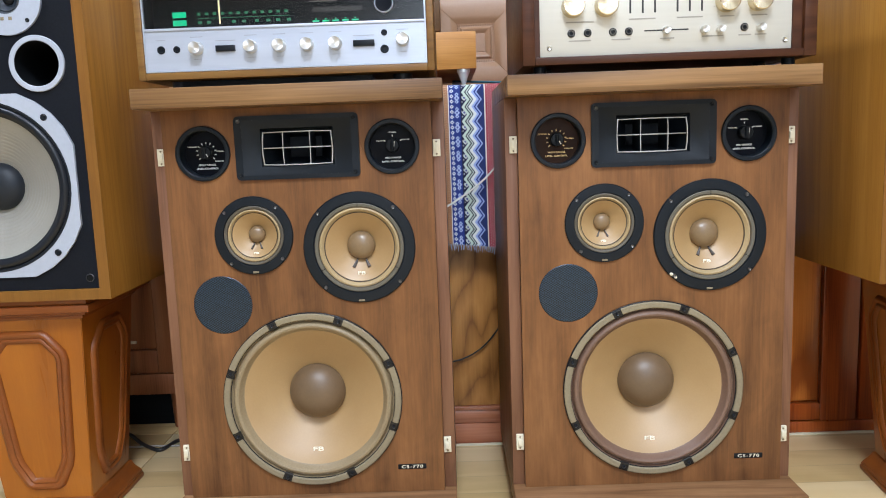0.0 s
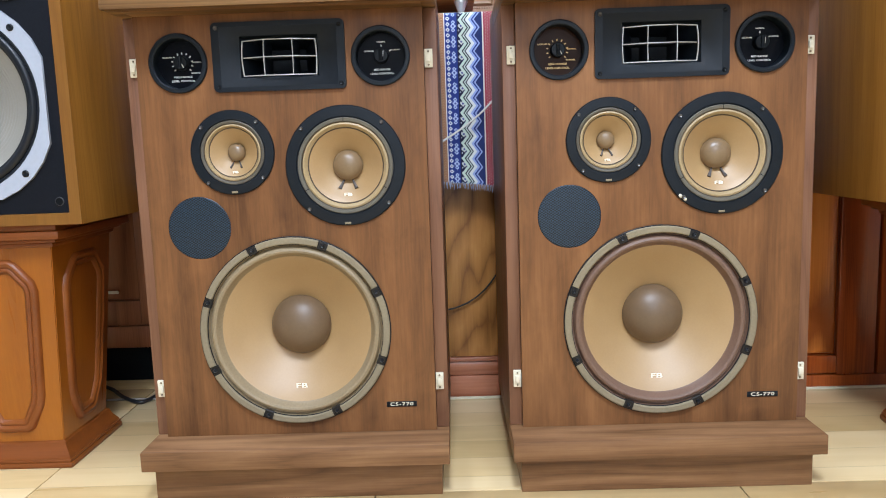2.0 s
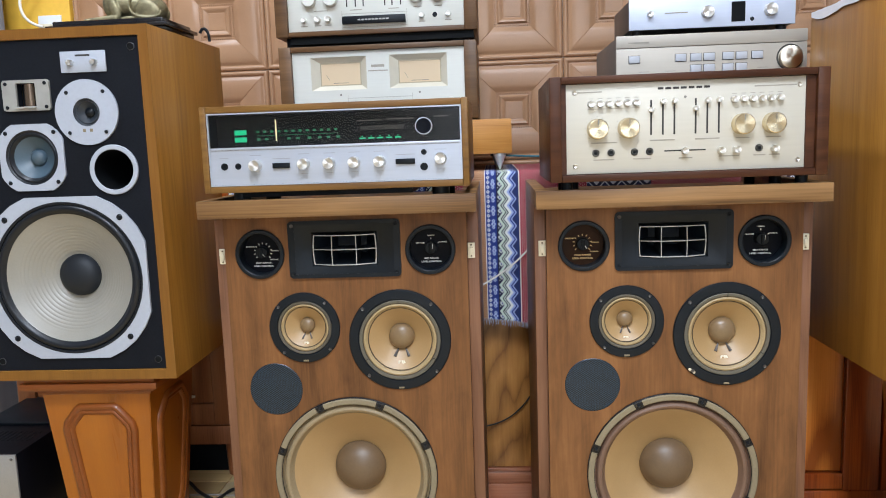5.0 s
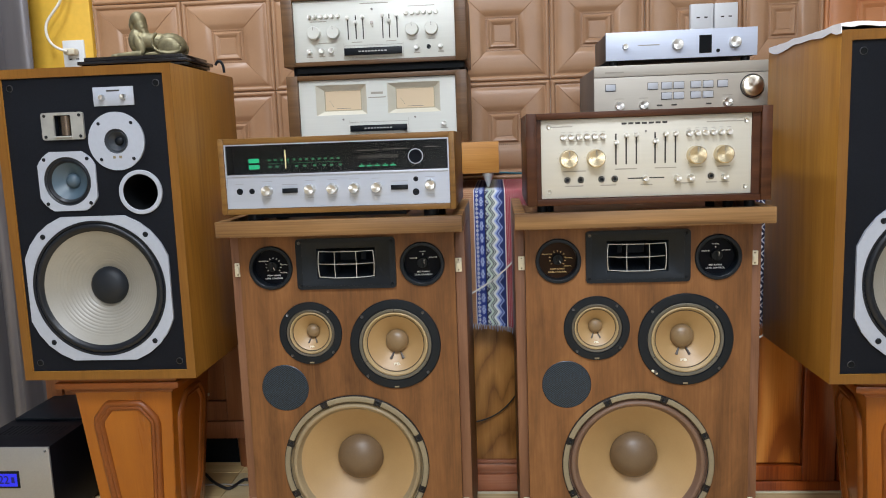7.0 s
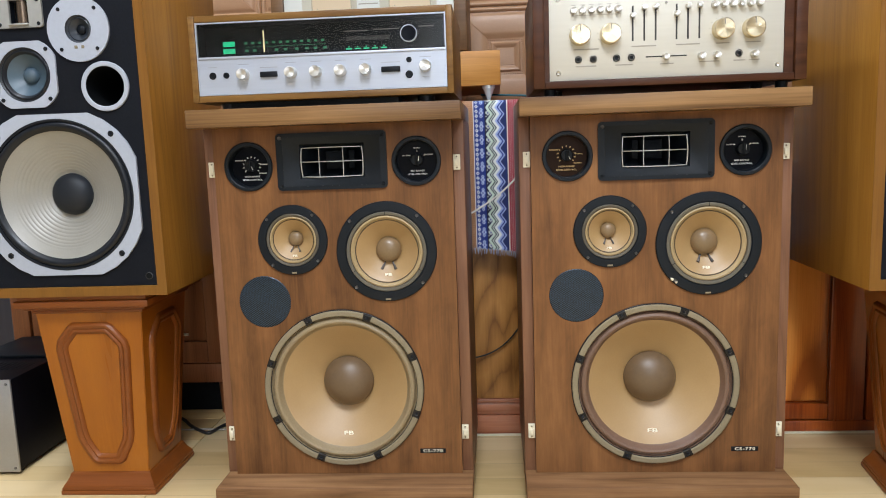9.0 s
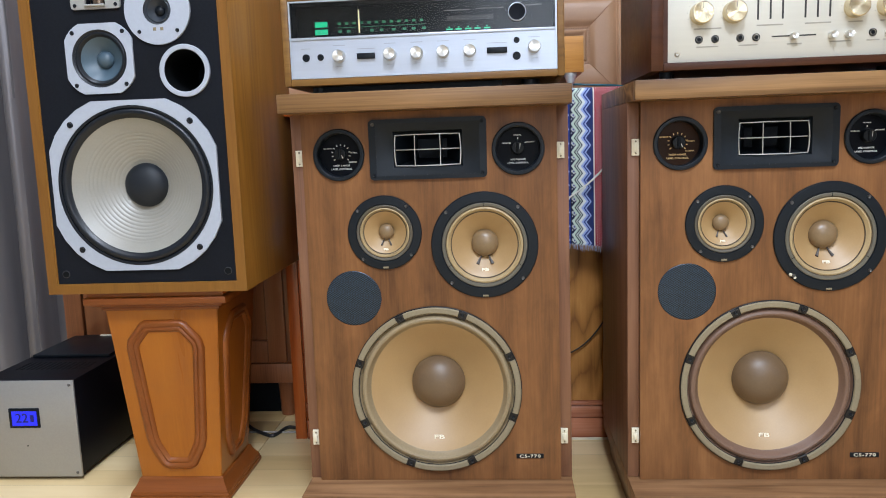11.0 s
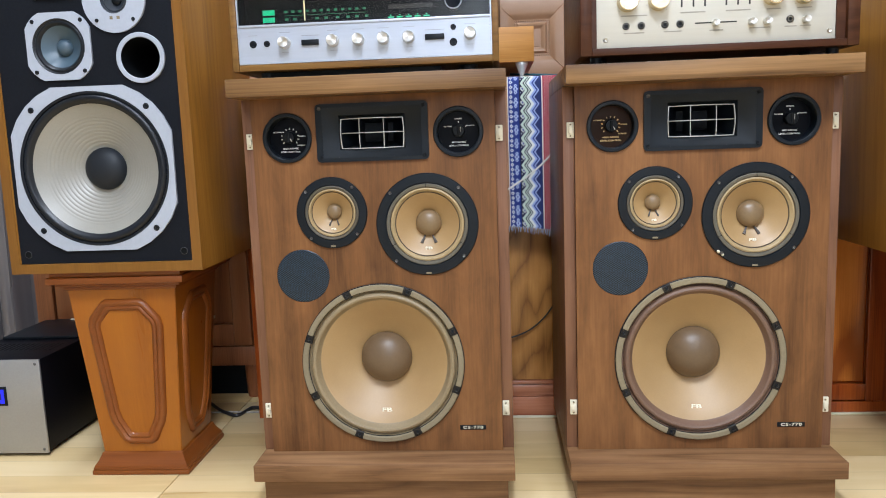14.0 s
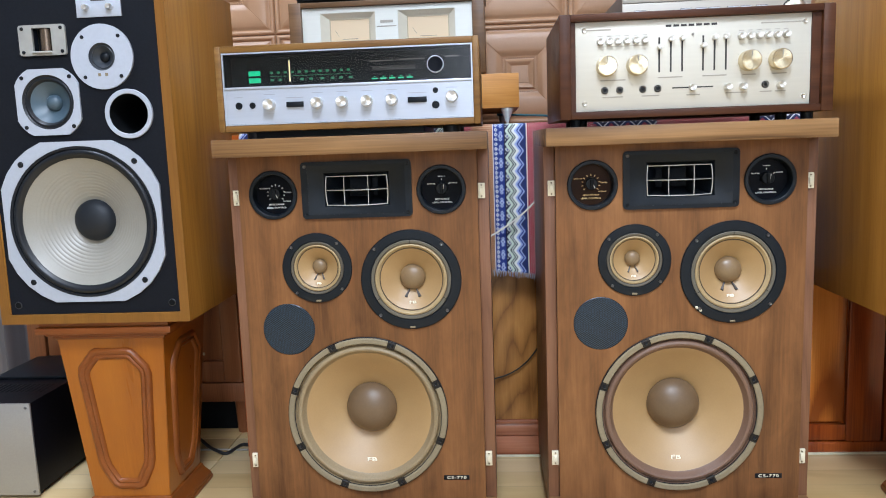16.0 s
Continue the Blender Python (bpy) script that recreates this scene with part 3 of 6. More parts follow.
def walnut_speaker():
    t = thing("loudspeaker", (0.3495, FY, 0), "walnut floor loudspeaker with five tan drivers, standing on the tiled floor", "loudspeaker", "pair of walnut loudspeakers")
    # case
    for s in (-1, 1):
        part("side_panel", B(min(s * 0.2295, s * 0.2505), max(s * 0.2295, s * 0.2505), 0.012, 0.349, 0.0935, 0.7875, bevel=0.0012), WALNUT_SIDE, t)
    part("back_panel", B(-0.2295, 0.2295, 0.33, 0.349, 0.0935, 0.7875), WALNUT, t)
    top = bmesh.new()
    box(top, -0.2284, 0.2284, -0.0469, 0.349, 0.7877, 0.8000)
    tb = part("top_board", top, WALNUT_LONG, t)
    part("front_strip", B(-0.2505, 0.2505, -0.069, -0.047, 0.7877, 0.820, bevel=0.001), WALNUT_LONG, tb)
    for s in (-1, 1):
        part("side_strip", B(min(s * 0.2285, s * 0.2505), max(s * 0.2285, s * 0.2505), -0.0469, 0.349, 0.7877, 0.820, bevel=0.0008), WALNUT_LONG, tb)
    part("base_board", B(-0.2505, 0.2505, -0.069, 0.349, 0.0607, 0.0933, bevel=0.0015), WALNUT_BASE, t)
    part("plinth", B(-0.237, 0.237, -0.047, 0.335, 0.0, 0.0605, bevel=0.001), WALNUT_BASE, t)
    holes = [rect(-0.2293, 0.2293, 0.0937, 0.7873), circle(*WOOFER, 0.150, 64), circle(*MID, 0.088), circle(*SMALL, 0.061), circle(*VENT, 0.0515), circle(*DIAL_A, 0.0440), circle(*DIAL_B, 0.0440),
             rect(-0.080, 0.080, HORN[1] - 0.043, HORN[1] + 0.043)]
    baffle = part("baffle", outline_plate(bmesh.new(), holes, 0.0, 0.02), WALNUT, t)
    for s in (-1, 1):
        for z in (0.709, 0.176):
            clip = bmesh.new()
            box(clip, s * 0.2366 - 0.0066, s * 0.2366 + 0.0066, 0.0075, 0.0135, z - 0.0145, z + 0.0145, bevel=0.0008)
            box(clip, s * 0.2366 - 0.0035, s * 0.2366 + 0.0035, 0.0035, 0.010, z - 0.006, z + 0.006, bevel=0.001)
            c = part("grille_clip", clip, CREAM, t, "cream plastic grille socket")
            for dz in (-0.0105, 0.0105):
                screw(c, s * 0.2366, 0.0075, z + dz, 0.0016, GASKET)

    # woofer
    cx, cz = WOOFER
    w = part("woofer", L([(0.1592, 0.0), (0.1592, 0.004), (0.1585, 0.0045), (0.150, 0.0045), (0.1455, 0.0035), (0.1455, -0.012)], (cx, 0, cz), 96), BLACK, t, "black steel woofer basket")
    part("surround", L([(0.1470, 0.0040), (0.1455, 0.0020), (0.1440, -0.0030), (0.1428, -0.0035), (0.1415, 0.0005), (0.1390, 0.0045), (0.1355, 0.0058), (0.1320, 0.0045), (0.1290, 0.0000), (0.1270, -0.0050), (0.1245, -0.0075)], (cx, 0, cz), 96), SURROUND, w, "grey-brown rolled cloth surround")
    part("cone", L([(0.1252, -0.0072), (0.1235, -0.0078), (0.105, -0.0195), (0.085, -0.0320), (0.065, -0.0435), (0.047, -0.0535)], (cx, 0, cz), 96), CONE_TAN, w, "tan paper cone")
    part("dust_cap", L([(0.0515, -0.0505), (0.0505, -0.0440), (0.045, -0.0335), (0.036, -0.0245), (0.024, -0.0180), (0.011, -0.0148), (0, -0.0142)], (cx, 0, cz), 64), DOME, w, "glossy brown dust cap")
    emblem(w, cx, cz - 0.1015, 0.0205, 0.0175, 0.0080)
    gap = radians(3.1)
    tab_metal = plain("dark_brown_tab", (0.013, 0.011, 0.009), 0.5, spec=0.3)
    for i in range(8):
        a0 = radians(24.5 + 45 * i) + gap
        a1 = radians(24.5 + 45 * (i + 1)) - gap
        seg = L([(0.1466, 0.002), (0.1466, 0.0066), (0.1482, 0.008), (0.156, 0.008), (0.1578, 0.0066), (0.1578, 0.002)], (cx, 0, cz), 12, (a0, a1), True)
        part("gasket", seg, GASKET, w, "olive-grey cork gasket segment")
        a = radians(24.5 + 45 * i)
        tab = part("clamp_tab", L([(0.1440, 0.0015), (0.1440, 0.0050), (0.1452, 0.0062), (0.1560, 0.0062), (0.1572, 0.0050), (0.1572, 0.0015)], (cx, 0, cz), 3, (a - gap * 0.93, a + gap * 0.93), True), tab_metal, w, "dark clamp tab with a screw")
        screw(tab, cx + 0.1515 * math.cos(a), -0.0062, cz + 0.1515 * math.sin(a), 0.0034, RUBBER)

    # upper mid driver with the large ring
    cx, cz = MID
    m = part("midrange_driver", L([(0.097, 0.0), (0.097, 0.003), (0.0955, 0.0045), (0.085, 0.0050), (0.0795, 0.0050), (0.0785, 0.0035), (0.0770, 0.0035), (0.0770, -0.004)], (cx, 0, cz), 72), FRAME_BLUE, t, "blue-black midrange frame ring")
    part("trim_ring", L([(0.0772, 0.0045), (0.0760, 0.0055), (0.0715, 0.0050), (0.0702, 0.0030), (0.0700, -0.004)], (cx, 0, cz), 72), plain("olive_inner_ring", (0.100, 0.090, 0.066), 0.5), m)
    part("surround", L([(0.0703, 0.001), (0.0690, 0.0032), (0.0665, 0.0040), (0.0640, 0.0020), (0.0622, -0.0015), (0.0608, -0.0025)], (cx, 0, cz), 72), SURROUND_GOLD, m)
    part("edge_line", L([(0.0617, -0.0016), (0.0612, -0.0010), (0.0603, -0.0012), (0.0598, -0.0026)], (cx, 0, cz), 72), EDGE_LINE, m)
    part("edge_line", L([(0.0709, 0.0026), (0.0705, 0.0036), (0.0699, 0.0034), (0.0695, 0.0018)], (cx, 0, cz), 72), EDGE_LINE, m)
    part("cone", L([(0.0610, -0.0024), (0.0600, -0.0028), (0.050, -0.0115), (0.040, -0.0195), (0.030, -0.0270), (0.022, -0.0330)], (cx, 0, cz), 72), CONE_TAN, m)
    part("dust_cap", L([(0.0250, -0.0310), (0.0244, -0.0255), (0.0205, -0.0195), (0.0135, -0.0155), (0.006, -0.0136), (0, -0.0132)], (cx, 0, cz), 48), DOME_TAN, m)
    leads(m, cx, cz, 0.0250, 0.0385, -0.0265, -0.0180)
    emblem(m, cx, cz - 0.0475, 0.0118, 0.012, 0.005)
    for a in (45, 135, 225, 315):
        screw(m, cx + 0.0915 * math.cos(radians(a + 3)), -0.0048, cz + 0.0915 * math.sin(radians(a + 3)), 0.0034)
    for a in (90, -30, 210):
        c, s = math.cos(radians(a)), math.sin(radians(a))
        part("notch", rod(bmesh.new(), (cx + 0.0705 * c, -0.0052, cz + 0.0705 * s), (cx + 0.0775 * c, -0.0050, cz + 0.0775 * s), 0.0006, None, 6), BLACK_DEEP, m)

    # smaller driver
    cx, cz = SMALL
    k = part("small_driver", L([(0.068, 0.0), (0.068, 0.003), (0.0668, 0.0044), (0.058, 0.0048), (0.0530, 0.0048), (0.0515, 0.0025), (0.0515, -0.003)], (cx, 0, cz), 64), FRAME_BLUE, t, "blue-black small driver ring")
    part("trim_ring", L([(0.0516, 0.0030), (0.0500, 0.0038), (0.0470, 0.0030), (0.0462, 0.001), (0.0462, -0.003)], (cx, 0, cz), 64), plain("olive_inner_trim", (0.085, 0.073, 0.052), 0.5), k)
    part("surround", L([(0.0463, 0.0000), (0.0450, 0.0020), (0.0432, 0.0026), (0.0415, 0.0006), (0.0405, -0.002), (0.0393, -0.0025)], (cx, 0, cz), 64), SURROUND_GOLD, k)
    part("edge_line", L([(0.0402, -0.0018), (0.0398, -0.0012), (0.0390, -0.0014), (0.0386, -0.0026)], (cx, 0, cz), 64), EDGE_LINE, k)
    part("edge_line", L([(0.0468, 0.0014), (0.0465, 0.0026), (0.0459, 0.0024), (0.0455, 0.0008)], (cx, 0, cz), 64), EDGE_LINE, k)
    part("cone", L([(0.0396, -0.0024), (0.0388, -0.0028), (0.031, -0.0100), (0.023, -0.0170), (0.0125, -0.0250)], (cx, 0, cz), 64), CONE_TAN, k)
    part("dust_cap", L([(0.0145, -0.0225), (0.0141, -0.0185), (0.0115, -0.0145), (0.0065, -0.0120), (0, -0.0112)], (cx, 0, cz), 40), DOME_TAN, k)
    leads(k, cx, cz, 0.0145, 0.0255, -0.0195, -0.0125)
    emblem(k, cx, cz - 0.0320, 0.0072, 0.008, 0.0035)
    for a in (45, 135, 225, 315):
        screw(k, cx + 0.0630 * math.cos(radians(a + 4)), -0.0046, cz + 0.0630 * math.sin(radians(a + 4)), 0.0030)
    part("notch", B(cx - 0.005, cx + 0.005, -0.0056, -0.004, cz - 0.0655, cz - 0.0620, bevel=0.0005), GASKET, k)
    part("notch", B(MID[0] - 0.005, MID[0] + 0.005, -0.0056, -0.004, MID[1] - 0.0945, MID[1] - 0.0910, bevel=0.0005), GASKET, m)

    # vent mesh
    cx, cz = VENT
    v = part("vent_mesh", L([(0.0515, 0.018), (0.0515, -0.0005), (0.0500, 0.0006), (0.025, 0.0011), (0, 0.0013)][1:], (cx, 0, cz), 48), MESH, t, "dark blue-black woven mesh disc")
    part("vent_tube", L([(0.0515, 0.0), (0.0515, -0.02)], (cx, 0, cz), 48), BLACK_DEEP, v)

    # horn tweeter
    cx, cz = HORN
    flat = lambda w, hh, f: [(sx * w, -f, cz + sz * hh) for sx, sz in ((-1, -1), (1, -1), (1, 1), (-1, 1))]
    h = part("horn_plate", outline_plate(bmesh.new(), [rect(-0.1055, 0.1055, cz - 0.054, cz + 0.054, 0.008), rect(-0.0930, 0.0930, cz - 0.0465, cz + 0.0465, 0.001)], -0.005, 0.005), FRAME_BLUE, t, "black rectangular horn plate")
    fun = bmesh.new()
    stages = [[fun.verts.new(p) for p in flat(*d)] for d in ((0.0935, 0.0470, 0.0049), (0.0625, 0.0325, -0.0005), (0.0605, 0.0310, -0.0050), (0.030, 0.018, -0.075))]
    for lo, hi in zip(stages[:2], stages[1:3]):
        for i in range(4):
            fun.faces.new((lo[i], lo[(i + 1) % 4], hi[(i + 1) % 4], hi[i]))
    part("horn_flare", fun, FRAME_BLUE, h)
    fun = bmesh.new()
    stages = [[fun.verts.new(p) for p in flat(*d)] for d in ((0.0608, 0.0312, -0.0045), (0.030, 0.018, -0.075))]
    for i in range(4):
        fun.faces.new((stages[0][i], stages[0][(i + 1) % 4], stages[1][(i + 1) % 4], stages[1][i]))
    fun.faces.new(stages[1])
    part("horn_throat", fun, HORN_BLUE, h)
    xs = [(-0.0585, 0.0), (-0.0225, 0.012), (0.0225, 0.012), (0.0570, 0.0)]
    for zo in (-0.0295, -0.0010, 0.0255):
        bm = tube(bmesh.new(), [(xa, 0.006 - fa, cz + zo * (1 + 1.5 * (fa - 0.006))) for xa, fa in xs], 0.0011)
        part("horn_vane", bm, VANE, h, "thin bright metal vane edge")
    for xa, fa in xs:
        bow, thick = (0.0006, 0.0009) if abs(xa) < 0.04 else (0.0020, 0.0013)
        vane = tube(bmesh.new(), [(xa + math.copysign(bow, xa) * (1 - (1 - q / 3) ** 2), 0.006 - fa - bow * (1 - (1 - q / 3) ** 2), cz - 0.0298 + 0.0556 * q / 6) for q in range(7)], thick)
        part("horn_vane", vane, VANE, h, "thin bright metal vane edge")
    for xa, fa in xs[1:3]:
        part("horn_divider", B(xa - 0.0007, xa + 0.0007, 0.008 - fa, 0.05, cz - 0.028, cz + 0.0245), HORN_BLUE, h)
    part("horn_divider", B(-0.058, 0.058, 0.006, 0.05, cz - 0.0017, cz - 0.0003), HORN_BLUE, h)
    for sx in (-1, 1):
        for sz in (-1, 1):
            screw(h, sx * 0.0975, -0.0048, cz + sz * 0.0455, 0.0036, SCREW if sx * sz < 0 and sx < 0 else BLACK)

    # level controls
    for (cx, cz), head, ticks in ((DIAL_A, "HIGH RANGE", range(-40, 221, 26)), (DIAL_B, "MID RANGE", (30, 90, 150))):
        d = part("level_control", L([(0.0468, 0.0), (0.0468, 0.0035), (0.0455, 0.005), (0.0405, 0.0052), (0.0390, 0.0040), (0.0385, -0.0200)], (cx, 0, cz), 64), FRAME_BLUE, t, "round black level control")
        part("dial_face", L([(0.0386, -0.0200), (0.0386, -0.0195), (0, -0.0195)], (cx, 0, cz), 64), BLACK_GLOSS, d)
        part("knob", L([(0.0118, -0.0195), (0.0114, -0.0080), (0.0102, -0.0065), (0.0, -0.0062)], (cx, 0, cz + 0.002), 28), BLACK, d)
        part("pointer", rod(bmesh.new(), (cx + 0.003, 0.0056, cz + 0.0), (cx + 0.006, 0.0060, cz - 0.006) if head[0] == "H" else (cx + 0.004, 0.0060, cz + 0.009), 0.0006, None, 6), WHITE, d)
        for a in ticks:
            c, s = math.cos(radians(a)), math.sin(radians(a))
            part("tick", rod(bmesh.new(), (cx + 0.0145 * c, 0.0189, cz + 0.002 + 0.0145 * s), (cx + 0.0178 * c, 0.0189, cz + 0.002 + 0.0178 * s), 0.0009, None, 6), WHITE, d)
        words = ((-0.026, 0.012), (0.0255, 0.0035), (0.023, -0.0135)) if head[0] == "H" else ((-0.022, 0.010), (0.024, 0.011), (0.0, 0.024))
        for (wx, wz), word in zip(words, ("DECREASE", "NORMAL", "INCREASE") if head[0] == "H" else ("DECREASE", "INCREASE", "NORMAL")):
            lettering("caption", word, 0.0031, (cx + wx * 0.92, 0.0189, cz + wz), WHITE, d, wide=1.1, bold=0.00005)
        grip = rod(bmesh.new(), (cx, 0.0062, cz + 0.0105), (cx, 0.0062, cz - 0.0065), 0.0034, 0.0030, 10)
        part("knob_grip", grip, BLACK, d)
        lettering("caption", head, 0.0043, (cx, 0.0189, cz - 0.0195), WHITE, d, wide=1.12, bold=0.00006, space=1.05)
        lettering("caption", "LEVEL CONTROL", 0.0043, (cx, 0.0189, cz - 0.0258), WHITE, d, wide=1.12, bold=0.00006, space=1.05)

    # model plate
    p = part("model_plate", B(0.1715 - 0.0255, 0.1715 + 0.0255, -0.0012, 0.001, 0.1405 - 0.0046, 0.1405 + 0.0046, bevel=0.0005), BLACK, t, "small black plate with white lettering")
    lettering("caption", "CS-770", 0.0082, (0.1715, -0.0015, 0.1405), CREAM, p, wide=1.42, bold=0.00006, space=1.16)
    return t


right_speaker = walnut_speaker()
copy_thing(right_speaker, pose(-0.2550, FY, 0))
ringpart = [o for o in right_speaker.children if o.name.startswith("midrange_driver")][0]
chip = bmesh.new()
ball(chip, (MID[0] - 0.066, -0.0040, MID[1] - 0.066), 0.0040, 0.0020, 0.0030, (0, 40, 0), 10, 6)
part("chipped_spot", chip, CREAM, ringpart, "chipped pale spot on the ring")
chip = bmesh.new()
ball(chip, (MID[0] - 0.059, -0.0040, MID[1] - 0.071), 0.0030, 0.0018, 0.0036, (0, -20, 0), 10, 6)
part("chipped_spot", chip, CREAM, ringpart, "chipped pale spot on the ring")
for part_ob in right_speaker.children_recursive:
    if part_ob.name.startswith("surround") and part_ob.parent.name.startswith("woofer"):
        part_ob.data = part_ob.data.copy()
        part_ob.data.materials[0] = plain("red_brown_surround", (0.155, 0.092, 0.062), 0.42, 0, 0.08, 300, 0.1)
        part_ob["label"] = "red-brown rolled cloth surround"
# one dial of this loudspeaker: a warm reflection painted into its face and print
reflect_brown = plain("reflect_brown_dial_face", (0.026, 0.011, 0.005), 0.34, 0, 0.1, 30, 0.0, spec=0.10)
reflect_gold = plain("reflect_gold_print", (0.92, 0.62, 0.26), 0.5)
dial = [o for o in right_speaker.children if o.name.startswith("level_control")][0]
for part_ob in dial.children:
    kind_of = part_ob.name.split(".")[0]
    if kind_of in ("dial_face", "caption", "tick"):
        part_ob.data = part_ob.data.copy()
        part_ob.data.materials[0] = reflect_brown if kind_of == "dial_face" else reflect_gold


# ---------------------------------------------------------------- studio loudspeakers on pedestals
def octagon(cx, cz, w, h, cut, bulge=0.0, n=4):
    """A rectangle with cut corners whose cut edges bow out a little."""
    pts = []
    for sx, sz, flip in ((1, -1, False), (1, 1, True), (-1, 1, False), (-1, -1, True)):
        a = (cx + sx * (w / 2 - cut), cz + sz * h / 2)
        b = (cx + sx * w / 2, cz + sz * (h / 2 - cut))
        if flip:
            a, b = b, a
        for i in range(n + 1):
            k = i / n
            o = bulge * 4 * k * (1 - k)
            pts.append((a[0] + (b[0] - a[0]) * k + sx * o * 0.7, a[1] + (b[1] - a[1]) * k + sz * o * 0.7))
    return pts


def studio_speaker():
    """A golden-veneered four-way loudspeaker; its origin is the middle of its lower front edge."""
    t = thing("studio_loudspeaker", (-0.8225, 1.357, 0.4575), "golden-veneered loudspeaker with white-framed drivers on black, on a pedestal", "loudspeaker", "pair of studio loudspeakers")
    W, H, D, E = 0.402, 0.6955, 0.392, 0.0195
    for s in (-1, 1):
        part("side_panel", B(min(s * W / 2, s * (W / 2 - E)), max(s * W / 2, s * (W / 2 - E)), 0.0008, D, 0, H, bevel=0.0006), TEAK, t)
    part("top_panel", B(-W / 2 + E, W / 2 - E, 0.0008, D, H - E, H), TEAK, t)
    part("bottom_panel", B(-W / 2 + E, W / 2 - E, 0.0008, D, 0, E), TEAK, t)
    part("back_panel", B(-W / 2 + E, W / 2 - E, D - 0.018, D, E, H - E), TEAK, t)
    part("front_edge", outline_plate(bmesh.new(), [rect(-W / 2, W / 2, 0, H), rect(-W / 2 + E, W / 2 - E, E, H - E)], 0.0, 0.0008), TEAK_EDGE, t, "lighter solid wood front edge")
    wz, mx, mz, px, pz, tx, tz, sx, sz = 0.2120, -0.0525, 0.4510, 0.1105, 0.4225, 0.0668, 0.5345, -0.0505, 0.5710
    holes = [rect(-W / 2 + E + 0.0004, W / 2 - E - 0.0004, E + 0.0004, H - E - 0.0004), circle(-0.0045, wz - 0.003, 0.150, 64), circle(mx, mz, 0.050), circle(px, pz, 0.0395), circle(tx, tz, 0.026), rect(sx - 0.02, sx + 0.02, sz - 0.022, sz + 0.022)]
    part("baffle", outline_plate(bmesh.new(), holes, 0.0055, 0.016), BAFFLE_BLACK, t, "black painted front board")
    y = 0.0055

    wx, wz = -0.0045, wz - 0.003
    w = part("woofer", outline_plate(bmesh.new(), [octagon(wx - 0.0005, wz, 0.330, 0.327, 0.092, 0.0150), circle(wx, wz, 0.1540, 64)], y - 0.0055, 0.0055), WHITE_PAINT, t, "white octagonal woofer frame")
    part("rim", L([(0.1545, 0.0045), (0.1530, 0.0050), (0.1490, 0.0040), (0.1475, 0.001)], (wx, y, wz), 80), RUBBER, w)
    part("surround", L([(0.1478, 0.0015), (0.1455, 0.0050), (0.1425, 0.0070), (0.1390, 0.0070), (0.1355, 0.0050), (0.1330, 0.0020), (0.1300, 0.0005)], (wx, y, wz), 80), RUBBER, w, "black rubber surround")
    prof = [(0.1308, 0.0007)]
    for i in range(1, 141):
        k = i / 140
        r = 0.1308 - k * (0.1308 - 0.040)
        f = 0.0005 - 0.048 * k ** 0.93
        ripple = 0.0
        if 0.19 < k < 0.97:
            ripple = 0.0007 * min(1.0, (k - 0.19) / 0.12) * abs(math.sin(k ** 0.9 * math.pi * 14)) ** 0.8
        prof.append((r, f + ripple))
    part("cone", L(prof, (wx, y, wz), 80), CONE_CREAM, w, "cream paper cone with concentric ribs")
    part("dust_cap", L([(0.0435, -0.0455), (0.0425, -0.0390), (0.0370, -0.0310), (0.0270, -0.0250), (0.0140, -0.0218), (0, -0.0208)], (wx, y, wz), 48), plain("charcoal_cap", (0.009, 0.012, 0.017), 0.52, spec=0.35), w, "charcoal dust cap")
    for ax, az in ((-1, 1), (1, 1), (-1, -1), (1, -1)):
        screw(w, wx + ax * 0.1180, y - 0.0055, wz + az * 0.1205, 0.0062, BLACK)

    m = part("midrange_driver", outline_plate(bmesh.new(), [octagon(mx, mz, 0.131, 0.130, 0.030, 0.004), circle(mx, mz, 0.0535)], y - 0.0045, 0.0045), WHITE_PAINT, t, "white midrange frame")
    part("surround", L([(0.0538, 0.004), (0.0520, 0.0032), (0.0495, 0.0015), (0.0480, 0.0028), (0.0455, 0.0030), (0.0430, 0.0005), (0.0405, -0.003)], (mx, y, mz), 56), RUBBER, m)
    part("cone", L([(0.0408, -0.0028), (0.033, -0.0100), (0.024, -0.0170), (0.0145, -0.0230)], (mx, y, mz), 56), CONE_BLUE, m, "blue-grey cone")
    part("dust_cap", L([(0.0160, -0.0220), (0.0155, -0.0165), (0.0120, -0.0115), (0.006, -0.0088), (0, -0.0080)], (mx, y, mz), 36), CONE_BLUE, m)
    for ax, az in ((-1, 1), (1, 1), (-1, -1), (1, -1)):
        screw(m, mx + ax * 0.0490, y - 0.0045, mz + az * 0.0485, 0.0042, BLACK)

    q = part("tweeter", outline_plate(bmesh.new(), [circle(tx, tz, 0.0628, 64), circle(tx, tz, 0.0268, 48)], y - 0.0050, 0.0050), WHITE_PAINT, t, "round white tweeter plate")
    part("cone", L([(0.0270, 0.0046), (0.0262, 0.0030), (0.0230, -0.0005), (0.0210, 0.0008), (0.0190, -0.002), (0.0120, -0.0085), (0.0090, -0.0110)], (tx, y, tz), 48), plain("slate_cone", (0.030, 0.036, 0.046), 0.35), q)
    part("dust_cap", L([(0.0095, -0.0105), (0.0090, -0.0070), (0.0060, -0.0040), (0, -0.0026)], (tx, y, tz), 32), BLACK, q)
    for ax, az in ((-1, 1), (1, 1), (-1, -1), (1, -1)):
        screw(q, tx + ax * 0.0365, y - 0.0050, tz + az * 0.0385, 0.0038, BLACK)
